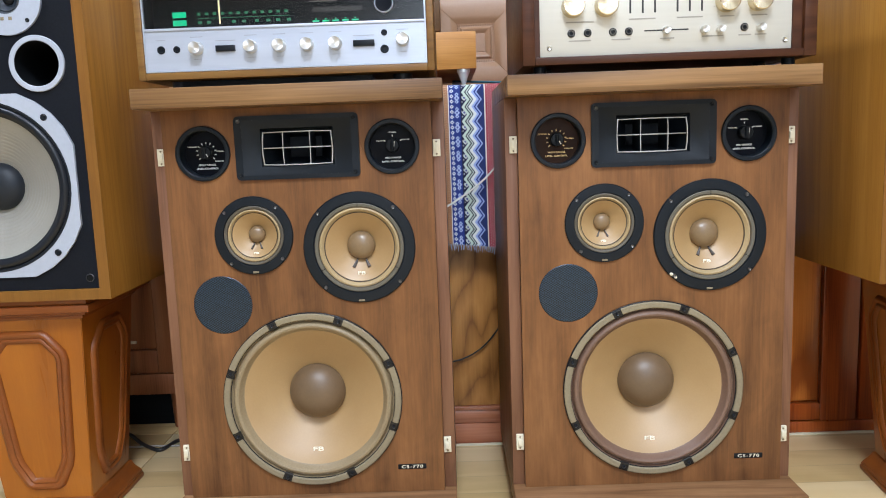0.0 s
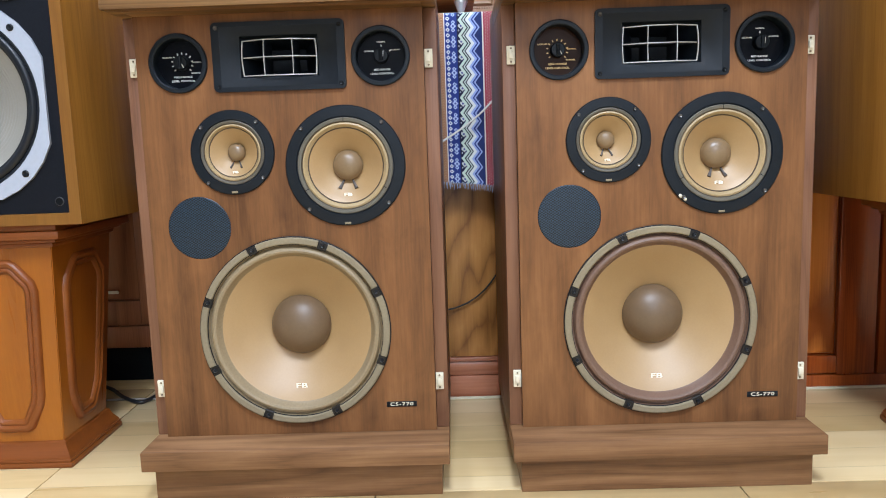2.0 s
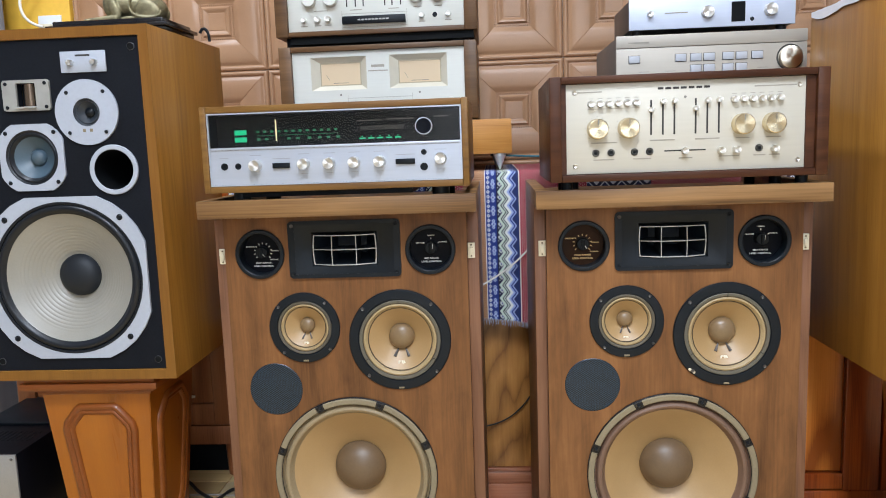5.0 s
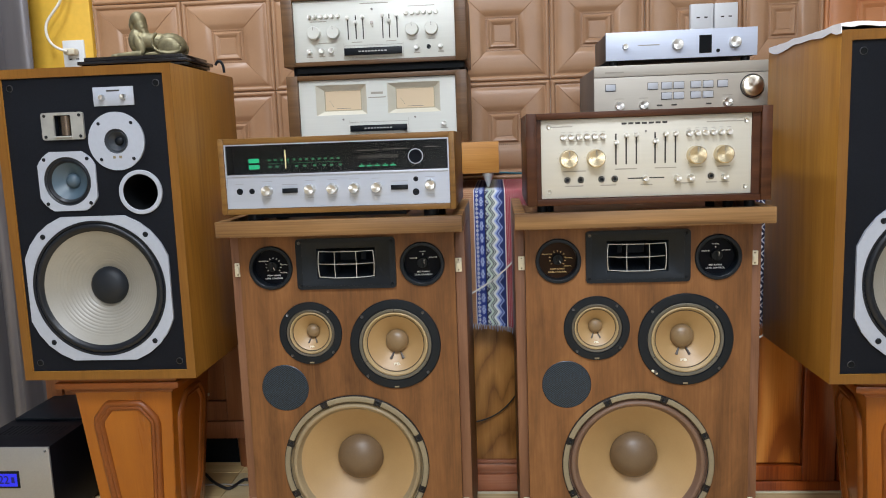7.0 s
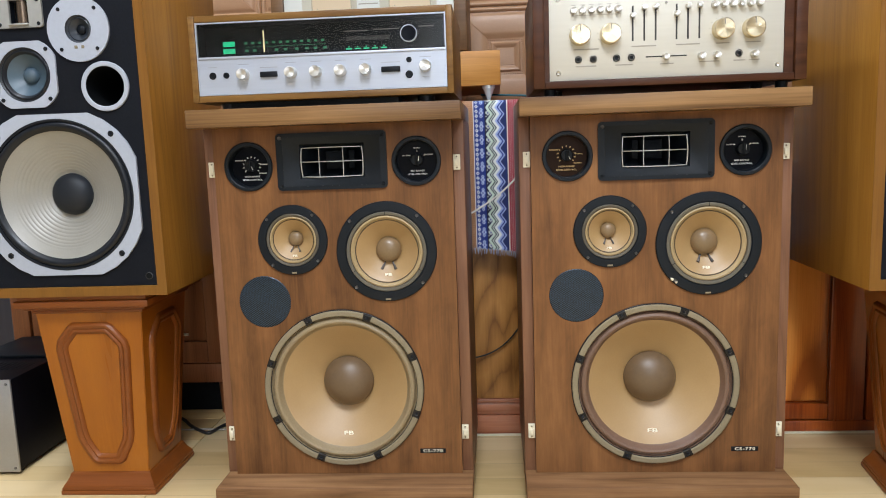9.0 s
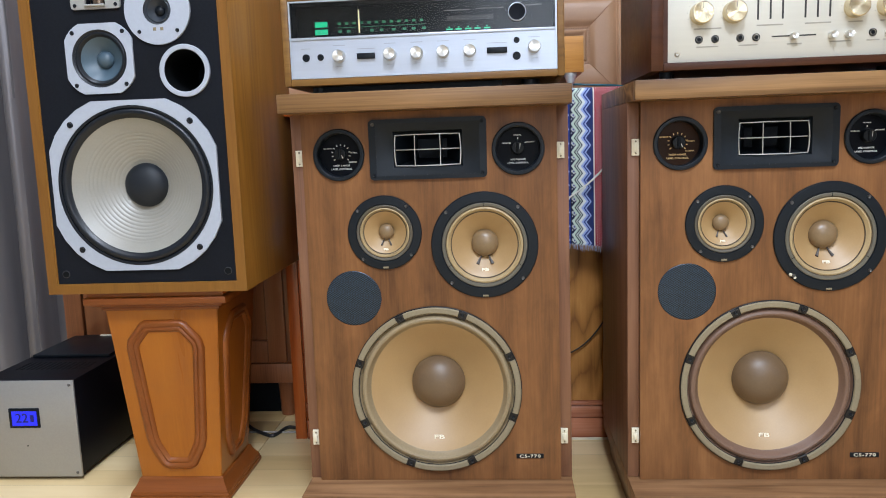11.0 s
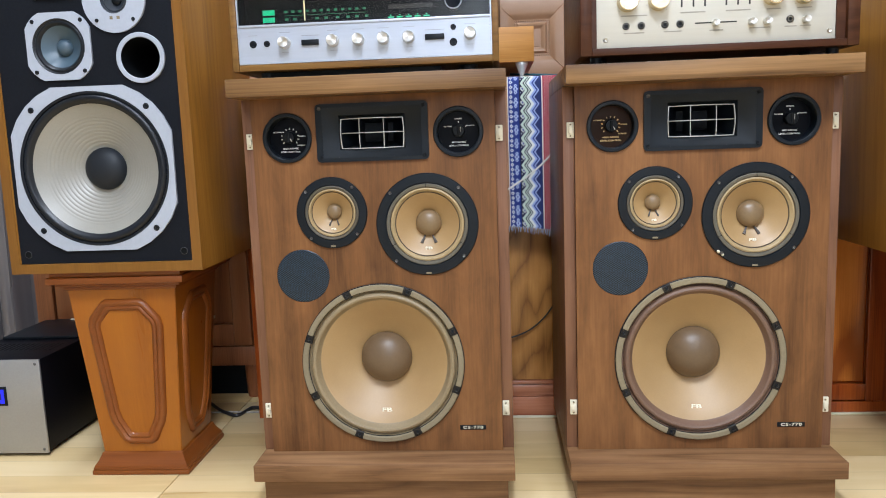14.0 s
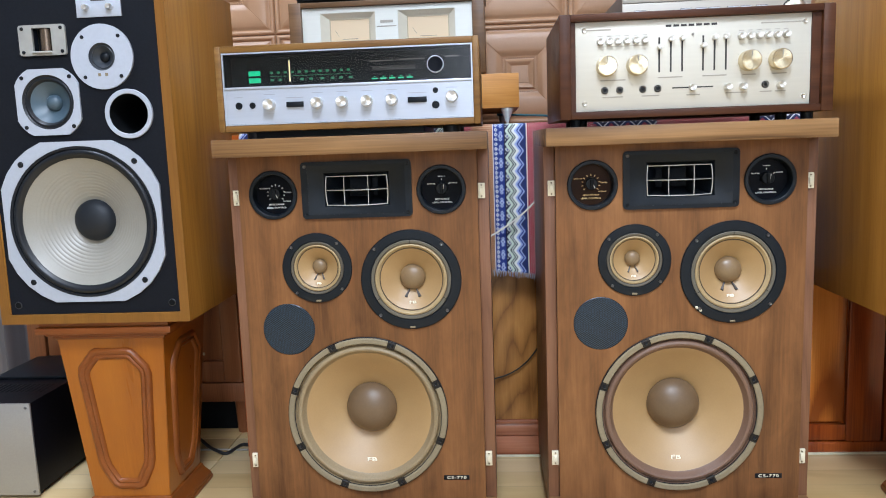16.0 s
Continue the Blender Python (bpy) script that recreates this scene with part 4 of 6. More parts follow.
    for k in (-1, 1):
        part("solder_tag", B(tx + k * 0.007 - 0.003, tx + k * 0.007 + 0.003, y - 0.0056, y - 0.0048, tz - 0.0375, tz - 0.0315, bevel=0.0002), GASKET, q)

    o = part("port", L([(0.0485, 0.0), (0.0485, 0.0045), (0.0475, 0.0052), (0.0402, 0.0052), (0.0390, 0.0040)], (px, y, pz), 56), WHITE_PAINT, t, "white bass port ring")
    part("port_tube", L([(0.0391, 0.0042), (0.0386, -0.16), (0, -0.16)], (px, y, pz), 48), BLACK_DEEP, o)

    s = part("super_tweeter", outline_plate(bmesh.new(), [rect(sx - 0.0475, sx + 0.0475, sz - 0.0295, sz + 0.0295, 0.006), rect(sx - 0.0195, sx + 0.0195, sz - 0.0215, sz + 0.0235, 0.001)], y - 0.0055, 0.0055), GREY_PLATE, t, "grey cast super tweeter plate")
    part("cavity", B(sx - 0.0195, sx + 0.0195, y + 0.016, y + 0.020, sz - 0.022, sz + 0.024), BLACK_DEEP, s)
    fb = bmesh.new()
    rod(fb, (sx + 0.002, y + 0.010, sz - 0.0205), (sx + 0.002, y + 0.010, sz + 0.0225), 0.0125, None, 24)
    part("film_cylinder", fb, plain("copper_film", (0.17, 0.125, 0.09), 0.26, 0.8), s, "coppery film diaphragm")
    part("lip", B(sx - 0.0200, sx + 0.0200, y - 0.0115, y - 0.003, sz - 0.0255, sz - 0.0215, bevel=0.0015), GREY_PLATE, s)
    for ax, az in ((-1, 1), (1, 1), (-1, -1), (1, -1)):
        screw(s, sx + ax * 0.0395, y - 0.0055, sz + az * 0.0225, 0.0036, BLACK)

    pl = part("control_plate", B(0.0685 - 0.0450, 0.0685 + 0.0450, y - 0.003, y, 0.6305 - 0.0200, 0.6305 + 0.0200, bevel=0.0006), WHITE_PAINT, t, "white control plate with two knobs")
    part("caption", B(0.0685 - 0.0145, 0.0685 + 0.0145, y - 0.0034, y - 0.002, 0.6405, 0.6440), INK, pl)
    for k in (-0.0245, 0.0235):
        part("knob", L([(0.0062, 0.0), (0.0058, 0.009), (0.0048, 0.0105), (0, 0.0105)], (0.0685 + k, y - 0.003, 0.6285), 24), KNOB_METAL, pl)
    for ax, az in ((-1, 0.0395), (1, 0.0395), (-1, 0.6555), (1, 0.6555)):
        c = part("grille_socket", L([(0.0076, 0.0), (0.0076, 0.0012), (0.0064, 0.0018), (0.0062, 0.0)], (ax * 0.1640, y, az), 24), plain("grey_socket", (0.022, 0.023, 0.026), 0.4), t)
        part("hole", L([(0.0064, 0.0008), (0, 0.0008)], (ax * 0.1640, y, az), 20), BLACK_DEEP, c)
    return t


def pedestal():
    """A tapered cherry pedestal with coffin-shaped raised mouldings; its origin is on the floor under its middle."""
    t = thing("pedestal", (-0.8165, 1.513, 0), "varnished cherry pedestal, tapered, with moulded panels, under a loudspeaker", "pedestal", "pair of pedestals")
    bm = bmesh.new()
    T, Bm, z0, z1 = 0.1165, 0.0870, 0.044, 0.417
    ring = lambda h, z: [bm.verts.new((sx * h, sy * h, z)) for sx, sy in ((-1, -1), (1, -1), (1, 1), (-1, 1))]
    lo, hi = ring(Bm, z0), ring(T, z1)
    for i in range(4):
        bm.faces.new((lo[i], lo[(i + 1) % 4], hi[(i + 1) % 4], hi[i]))
    bm.faces.new(lo), bm.faces.new(hi)
    bmesh.ops.bevel(bm, geom=bm.edges[:], offset=0.0015, segments=2, affect="EDGES")
    part("body", bm, CHERRY, t)
    top = bmesh.new()
    for h, a, b in ((0.1225, 0.415, 0.424), (0.1330, 0.424, 0.431), (0.1460, 0.431, 0.4455), (0.1400, 0.4455, 0.4573)):
        box(top, -h, h, -h, h, a, b + 0.0002, bevel=0.0025)
    part("cap", top, CHERRY_TRIM, t)
    base = bmesh.new()
    box(base, -0.1090, 0.1090, -0.1090, 0.1090, 0.0, 0.0105, bevel=0.003)
    box(base, -0.1070, 0.1070, -0.1070, 0.1070, 0.0105, 0.0162, bevel=0.002)
    flare = [(0.1045, 0.0160), (0.1040, 0.0195), (0.1010, 0.0240), (0.0975, 0.0290), (0.0945, 0.0345), (0.0925, 0.0400), (0.0915, 0.0440), (0.0880, 0.0465)]
    loops = [[base.verts.new((sx * h, sy * h, z)) for sx, sy in ((-1, -1), (1, -1), (1, 1), (-1, 1))] for h, z in flare]
    for a, b in zip(loops, loops[1:]):
        for i in range(4):
            base.faces.new((a[i], a[(i + 1) % 4], b[(i + 1) % 4], b[i]))
    base.faces.new(loops[0][::-1]), base.faces.new(loops[-1])
    part("base", base, CHERRY_TRIM, t)
    # raised moulding on each face: an eight-sided ring that narrows downward
    half = [(0.0440, 0.3940), (0.0835, 0.3470), (0.0645, 0.1240), (0.0340, 0.0640)]
    outline = half + [(-x, z) for x, z in reversed(half)]
    outline = [tuple(p[i] * (1 - k) + q[i] * k for i in (0, 1)) for p, q in zip(outline, outline[1:] + outline[:1]) for k in ((0.06, 0.94) if math.dist(p, q) > 0.07 else (0.14, 0.86))]

    def inward(d):
        """The outline moved inward by d."""
        pts, n = [], len(outline)
        for i in range(n):
            a, b, c = Vector(outline[i - 1]), Vector(outline[i]), Vector(outline[(i + 1) % n])
            n1, n2 = (b - a).normalized().orthogonal(), (c - b).normalized().orthogonal()
            if n1.dot(Vector((0, 0.235)) - b) < 0:
                n1 = -n1
            if n2.dot(Vector((0, 0.235)) - b) < 0:
                n2 = -n2
            m = (n1 + n2).normalized()
            pts.append(b + m * d / max(0.5, m.dot(n1)))
        return pts

    for k in range(4):
        mb = bmesh.new()
        rings = []
        for d, out in ((0.0, -0.001), (0.0008, 0.0022), (0.0030, 0.0058), (0.0065, 0.0082), (0.0105, 0.0082), (0.0140, 0.0056), (0.0155, 0.0046), (0.0172, 0.0060), (0.0200, 0.0064), (0.0228, 0.0048), (0.0255, 0.0020), (0.0268, -0.001)):
            rings.append([mb.verts.new((p.x, -(Bm + (T - Bm) * (p.y - z0) / (z1 - z0)) - out, p.y)) for p in inward(d)])
        for a, b in zip(rings, rings[1:]):
            for i in range(len(a)):
                j = (i + 1) % len(a)
                mb.faces.new((a[i], a[j], b[j], b[i]))
        bmesh.ops.rotate(mb, cent=(0, 0, 0), matrix=Matrix.Rotation(k * math.pi / 2, 3, "Z"), verts=mb.verts)
        part("moulding", mb, CHERRY_TRIM, t, "dark raised panel moulding")
    return t


first_studio = studio_speaker()
second_studio = copy_thing(first_studio, pose(0.9255, 1.274, 0.4526))
for ob in second_studio.children:
    if ob.name.split(".")[0] in ("woofer", "midrange_driver", "tweeter", "port", "super_tweeter", "control_plate"):
        ob.location.x += 0.013
    elif ob.name.startswith("grille_socket"):
        ob.location.x += 0.0065
first_pedestal = pedestal()
copy_thing(first_pedestal, pose(0.947, 1.4214, 0, 0, 0, -6.4) @ Matrix.Diagonal((1, 1, 0.989, 1)))


# ---------------------------------------------------------------- sideboard, cloth, brown cabinet
def sideboard():
    t = thing("sideboard", (0, 0, 0), "long red-brown wooden sideboard with panelled doors behind the loudspeakers", "sideboard")
    part("carcass", B(-0.65, 1.62, 1.752, 2.26, 0.0, 0.80), ROSEWOOD, t)
    part("top", B(-0.655, 1.63, 1.690, 2.27, 0.800, 0.836, bevel=0.003), ROSEWOOD, t)
    part("end_board", B(-0.656, -0.628, 1.742, 1.7518, 0.0, 0.80, bevel=0.001), ROSEWOOD, t)
    base = bmesh.new()
    box(base, -0.625, 0.60, 1.738, 1.752, 0.0, 0.050, bevel=0.002)
    box(base, -0.625, 0.60, 1.740, 1.752, 0.0502, 0.083, bevel=0.006)
    box(base, -0.625, 0.60, 1.736, 1.752, 0.0832, 0.094, bevel=0.003)
    part("skirting", base, SKIRTING_WOOD, t, "paler worn moulded skirting")
    part("front_panel", B(-0.40, 0.30, 1.743, 1.7518, 0.0945, 0.799, bevel=0.001), PANEL_WOOD, t, "figured golden-brown front panel")
    for x0, x1 in ((0.605, 0.945), (0.951, 1.30)):
        fr = bmesh.new()
        box(fr, x0, x0 + 0.075, 1.735, 1.7518, 0.03, 0.795, bevel=0.003)
        box(fr, x1 - 0.085, x1, 1.735, 1.7518, 0.03, 0.795, bevel=0.003)
        box(fr, x0 + 0.0752, x1 - 0.0852, 1.735, 1.7518, 0.033, 0.074, bevel=0.003)
        box(fr, x0 + 0.0752, x1 - 0.0852, 1.735, 1.7518, 0.72, 0.795, bevel=0.003)
        d = part("door", fr, ROSEWOOD, t, "red-brown panelled door")
        part("raised_panel", B(x0 + 0.079, x1 - 0.089, 1.742, 1.7516, 0.078, 0.716, bevel=0.005), DOOR_PANEL, d)
    part("skirting", B(0.605, 1.61, 1.733, 1.7519, 0.0, 0.0297, bevel=0.002), ROSEWOOD, t)
    part("sealant_strip", B(-0.62, 1.61, 1.7262, 1.7322, 0.0002, 0.0045), CREAM, t, "pale strip along the floor")
    return t


sideboard()


def tablecloth():
    """Lies on the sideboard, hangs over its front edge and ends in a fringe."""
    bm = bmesh.new()
    uv = bm.loops.layers.uv.new("UVMap")
    path = [(2.20, 0.839), (1.95, 0.839), (1.78, 0.8392), (1.710, 0.8395), (1.694, 0.8400), (1.685, 0.837), (1.681, 0.829), (1.680, 0.80), (1.679, 0.74), (1.678, 0.66), (1.677, 0.57), (1.676, 0.492)]
    cols, us = [], []
    nx = 140
    for i in range(nx + 1):
        x = -0.602 + (0.735 + 0.602) * i / nx
        col, v = [], 0.0
        for k, (y, z) in enumerate(path):
            if k:
                v += math.dist(path[k], path[k - 1])
            hang = max(0.0, (0.83 - z) / 0.34)
            wave = hang * (0.006 * math.sin(x * 42) + 0.004 * math.sin(x * 19 + 1.3))
            sag = -0.010 * hang * x / 0.1 if 0 < x < 0.11 else (-0.011 * hang if x >= 0.11 else 0)
            col.append((bm.verts.new((x, y + min(wave, 0.004), z + sag)), v))
        cols.append(col)
        us.append(x)
    for i, (a, b) in enumerate(zip(cols, cols[1:])):
        for k in range(len(a) - 1):
            f = bm.faces.new((a[k][0], b[k][0], b[k + 1][0], a[k + 1][0]))
            for lp, (u, v) in zip(f.loops, ((us[i], a[k][1]), (us[i + 1], b[k][1]), (us[i + 1], b[k + 1][1]), (us[i], a[k + 1][1]))):
                lp[uv].uv = (u, v)
    t = thing("tablecloth", (0, 0, 0), "woven tablecloth with blue, white, tan and red stripes on the sideboard", "tablecloth")
    part("cloth", bm, TEXTILE, t, angle=80)
    fr = bmesh.new()
    rng = random.Random(4)
    for i in range(420):
        x = -0.602 + 1.337 * i / 420
        sag = -0.010 * x / 0.1 if 0 < x < 0.11 else (-0.011 if x >= 0.11 else 0)
        y = 1.676 + min(0.006 * math.sin(x * 42) + 0.004 * math.sin(x * 19 + 1.3), 0.004)
        rod(fr, (x, y, 0.493 + sag), (x + rng.uniform(-0.004, 0.004), y - 0.001, 0.480 + sag + rng.uniform(-0.004, 0.003)), 0.0009, 0.0005, 4)
    tagged(part("fringe", fr, plain("white_blue_fringe", (0.40, 0.42, 0.50), 0.9, 0, 0.3, 400, 0.1), t), kind="stuff")


tablecloth()


def brown_cabinet():
    t = thing("cabinet", (0, 0, 0), "low brown wooden cabinet on tapered legs beside the sideboard", "cabinet")
    part("body", B(-1.326, -0.672, 1.905, 2.27, 0.098, 0.80, bevel=0.002), OLD_WOOD, t)
    part("top", B(-1.329, -0.668, 1.885, 2.28, 0.802, 0.828, bevel=0.003), OLD_WOOD, t)
    part("rail", B(-1.326, -0.672, 1.893, 1.9048, 0.098, 0.152, bevel=0.002), OLD_WOOD, t)
    for x0, x1 in ((-1.322, -1.035), (-1.030, -0.712)):
        fr = bmesh.new()
        box(fr, x0, x0 + 0.05, 1.890, 1.9048, 0.156, 0.798, bevel=0.002)
        box(fr, x1 - 0.05, x1, 1.890, 1.9048, 0.156, 0.798, bevel=0.002)
        box(fr, x0 + 0.0502, x1 - 0.0502, 1.890, 1.9048, 0.156, 0.216, bevel=0.002)
        box(fr, x0 + 0.0502, x1 - 0.0502, 1.890, 1.9048, 0.74, 0.798, bevel=0.002)
        d = part("door", fr, OLD_WOOD, t)
        part("door_panel", B(x0 + 0.053, x1 - 0.053, 1.898, 1.9046, 0.219, 0.737, bevel=0.003), OLD_WOOD, d)
        xm = -0.83 if x0 > -1.1 else -1.205
        # cream strip stands in for the light on the panel's bottom bevel
        part("pull", B(xm - 0.019, xm + 0.019, 1.884, 1.8898, 0.236, 0.243, bevel=0.001), CREAM, d, "cream strip painted for the lit bottom bevel of the door panel")
    # added black board: stands in for the shade in the open space below
    part("kick_panel", B(-1.320, -0.68, 1.945, 1.955, 0.0, 0.0978), BLACK_DEEP, t, "black board standing in for the shade under the cabinet")
    for x in (-1.29, -0.72):
        for y in (1.93, 2.23):
            leg = bmesh.new()
            rod(leg, (x, y, 0.098), (x + (0.006 if x < -1 else -0.006), y, 0.0), 0.030, 0.020, 16)
            part("leg", leg, OLD_WOOD, t)


brown_cabinet()


# ---------------------------------------------------------------- hi-fi on the walnut loudspeakers
RING_GREY = plain("grey_button_ring", (0.34, 0.32, 0.28), 0.45, 0.4)


def knob(parent, x, y, z, r, length, material, name="knob", flare=1.06, pointer=None):
    p = part(name, L([(r * flare, 0.0), (r * flare, 0.0015), (r, 0.0022), (r * 0.97, length - 0.001), (r * 0.90, length), (0, length - 0.0006)], (x, y, z), 32), material, parent)
    if name == "push_button":
        part("button_ring", L([(r * 1.22, 0.0), (r * 1.22, 0.0006), (r * 1.05, 0.0008)], (x, y, z), 20), RING_GREY, p)
    if pointer:
        part("pointer", B(x - 0.0006, x + 0.0006, y - length - 0.0004, y - length + 0.001, z + r * 0.35, z + r * 0.9), pointer, p)
    return p


def case(t, x0, x1, y0, y1, z0, z1, th, material, recess=0.004, ts=None):
    """A wooden sleeve, open at the front."""
    ts = ts or th
    part("case_side", B(x0, x0 + ts, y0, y1, z0, z1, bevel=0.0015), material, t)
    part("case_side", B(x1 - ts, x1, y0, y1, z0, z1, bevel=0.0015), material, t)
    part("case_top", B(x0 + ts + 0.0002, x1 - ts - 0.0002, y0 + 0.0006, y1, z1 - th, z1 - 0.0002, bevel=0.001), material, t)
    part("case_bottom", B(x0 + ts + 0.0002, x1 - ts - 0.0002, y0 + 0.0006, y1, z0 + 0.0002, z0 + th, bevel=0.001), material, t)
    part("case_back", B(x0 + ts + 0.0002, x1 - ts - 0.0002, y1 - 0.01, y1 - 0.0005, z0 + th, z1 - th), BLACK, t)


def bar(parent, x0, x1, y, z, h, material=None, name="caption"):
    if material is None:
        h *= 1.5
    return part(name, B(x0, x1, y - 0.0005, y + 0.001, z - h / 2, z + h / 2), material or PRINT_PALE, parent)


GREEN = glow("green_dial_light", (0.01, 0.72, 0.30), 0.95)
GREEN_DIM = glow("green_scale_light", (0.01, 0.36, 0.14), 0.6)
FAINT = plain("faint_print", (0.30, 0.315, 0.35), 0.5)
DIM = plain("dim_print", (0.10, 0.095, 0.085), 0.5)


def thin_glass():
    """A flat pane: clear, with a weak mirror gloss."""
    n = Nodes("clear_thin_glass")
    clear, gloss, both = n.t.nodes.new("ShaderNodeBsdfTransparent"), n.t.nodes.new("ShaderNodeBsdfGlossy"), n.t.nodes.new("ShaderNodeMixShader")
    gloss.inputs["Roughness"].default_value = 0.20
    both.inputs["Fac"].default_value = 0.018
    n.link(clear.outputs[0], both.inputs[1])
    n.link(gloss.outputs[0], both.inputs[2])
    n.link(both.outputs[0], n.t.nodes["Material Output"].inputs["Surface"])
    return n.m


GLASS = thin_glass()
NEEDLE = glow("lit_needle", (1.0, 0.85, 0.45), 1.4)


def receiver():
    t = thing("receiver", (0, 0, 0), "vintage receiver in golden wood case with lit green dial", "receiver")
    y0 = 1.246
    case(t, -0.491, -0.015, y0, 1.56, 0.833, 0.986, 0.0115, OAK_CASE)
    y = y0 + 0.003
    part("chassis", B(-0.4785, -0.0275, y + 0.0435, 1.54, 0.8455, 0.9735), BLACK, t)
    part("sub_chassis", B(-0.4785, -0.0275, y + 0.0035, y + 0.0433, 0.8455, 0.9085), BLACK, t)
    trim = outline_plate(bmesh.new(), [rect(-0.479, -0.027, 0.8452, 0.9740), rect(-0.4765, -0.0295, 0.8470, 0.9715)], y - 0.001, 0.004)
    part("trim", trim, SILVER, t, "thin bright trim")
    g = part("dial_panel", B(-0.4763, -0.0297, y + 0.040, y + 0.043, 0.9135, 0.9713), BLACK_DEEP, t, "black tuning dial behind glass")
    part("dial_top", B(-0.4763, -0.0297, y + 0.004, y + 0.0398, 0.9705, 0.9713), BLACK_DEEP, t)
    part("dial_floor", B(-0.4763, -0.0297, y + 0.004, y + 0.0398, 0.9135, 0.9143), BLACK_DEEP, t)
    for xe in (-0.4763, -0.0305):
        part("dial_end", B(xe, xe + 0.0008, y + 0.004, y + 0.0398, 0.9145, 0.9703), BLACK_DEEP, t)
    pane = part("dial_glass", B(-0.4763, -0.0297, y, y + 0.0015, 0.9135, 0.9713), GLASS, t, "clear dial glass")
    pane.visible_shadow = False
    part("divider", B(-0.4763, -0.0297, y - 0.002, y + 0.003, 0.9090, 0.9133, bevel=0.0008), SILVER, t)
    f = part("faceplate", B(-0.4763, -0.0297, y, y + 0.003, 0.8472, 0.9088), SILVER, t, "brushed silver faceplate")
    yd = y + 0.0397
    for z in (0.9400, 0.9272):
        part("tuning_meter", B(-0.4430, -0.4210, yd - 0.0006, yd + 0.001, z - 0.0044, z + 0.0044), GREEN, g, "lit green meter")
    part("needle", B(-0.3648, -0.3630, yd - 0.0082, yd - 0.006, 0.9230, 0.9610), NEEDLE, g, "lit tuning needle")
    part("scale_line", B(-0.402, -0.250, yd - 0.0004, yd + 0.001, 0.9332, 0.9338), GREEN_DIM, g)
    for i in range(12):
        x = -0.400 + i * 0.0131
        part("scale_mark", B(x - 0.0028, x + 0.0028, yd - 0.0004, yd + 0.001, 0.9385, 0.9425), GREEN_DIM, g)
    for i, x in enumerate((-0.399, -0.384, -0.343, -0.326, -0.305, -0.286, -0.270, -0.252)):
        part("scale_mark", B(x - 0.0032, x + 0.0032, yd - 0.0004, yd + 0.001, 0.9250, 0.9290), GREEN_DIM, g)
    for i in range(5):
        x = -0.208 + i * 0.0162
        part("indicator", B(x - 0.0055, x + 0.0055, yd - 0.0004, yd + 0.001, 0.9212, 0.9236), GREEN, g)
        part("indicator", B(x - 0.0012, x + 0.0012, yd - 0.0004, yd + 0.001, 0.9250, 0.9268), GREEN, g)
    part("caption", B(-0.212, -0.132, yd - 0.0004, yd + 0.001, 0.9370, 0.9445), INK, g)
    bar(g, -0.217, -0.172, yd, 0.9540, 0.0018, DIM)
    bar(g, -0.162, -0.114, yd, 0.9550, 0.0018, DIM)
    bar(g, -0.078, -0.051, yd, 0.9570, 0.0020, DIM)
    k = part("tuning_knob", L([(0.0150, 0.0), (0.0150, 0.006), (0.0140, 0.0068), (0.0132, 0.0055)], (-0.0925, y, 0.9395), 40), SILVER, t, "bright ringed tuning knob")
    part("knob_face", L([(0.0133, 0.0056), (0.006, 0.0050), (0, 0.0048)], (-0.0925, y, 0.9395), 32), BLACK_GLOSS, k)
    for x in (-0.3945, -0.3075, -0.2620, -0.2175, -0.1725, -0.0650):
        knob(t, x, y, 0.8805 if x < -0.1 else 0.8825, 0.0100, 0.017, KNOB_METAL)
        bar(f, x - 0.010, x + 0.010, y, 0.8985, 0.0010, FAINT)
        bar(f, x - 0.006, x + 0.006, y, 0.8640, 0.0008, FAINT)
    for x0, x1 in ((-0.364, -0.333), (-0.144, -0.110)):
        part("switch", B(x0, x1, y - 0.0045, y + 0.001, 0.8745, 0.8840, bevel=0.0006), BLACK, t)
        bar(f, x0, x1, y, 0.8915, 0.0010, FAINT)
    for x, z, r in ((-0.4520, 0.880, 0.0052), (-0.4270, 0.880, 0.0045), (-0.0940, 0.8945, 0.0040), (-0.0945, 0.8690, 0.0055)):
        part("jack", L([(r * 1.25, 0.0), (r * 1.2, 0.0016), (r * 0.8, 0.0016), (r * 0.7, 0.0003), (0, 0.0003)], (x, y, z), 24), BLACK, t)
    bar(f, -0.460, -0.444, y, 0.8950, 0.0010, FAINT)
    for x in (-0.44, -0.07):
        for yy in (1.30, 1.50):
            part("foot", rod(bmesh.new(), (x, yy, 0.8002), (x, yy, 0.833), 0.016, None, 20), RUBBER, t)
    # black plate added as the shadow between receiver and loudspeaker top
    part("bottom_plate", B(-0.44, -0.12, 1.285, 1.53, 0.8220, 0.8328), BLACK, t, "black plate standing in for the shadow under the receiver")


receiver()


def slider(t, x, z0, z1, zc, y):
    s = part("slider_slot", B(x - 0.0015, x + 0.0015, y - 0.0004, y + 0.001, z0, z1), INK, t)
    part("slider_cap", L([(0.0046, 0.0), (0.0046, 0.010), (0.0040, 0.0115), (0, 0.0115)], (x, y, zc), 20), KNOB_METAL, s)


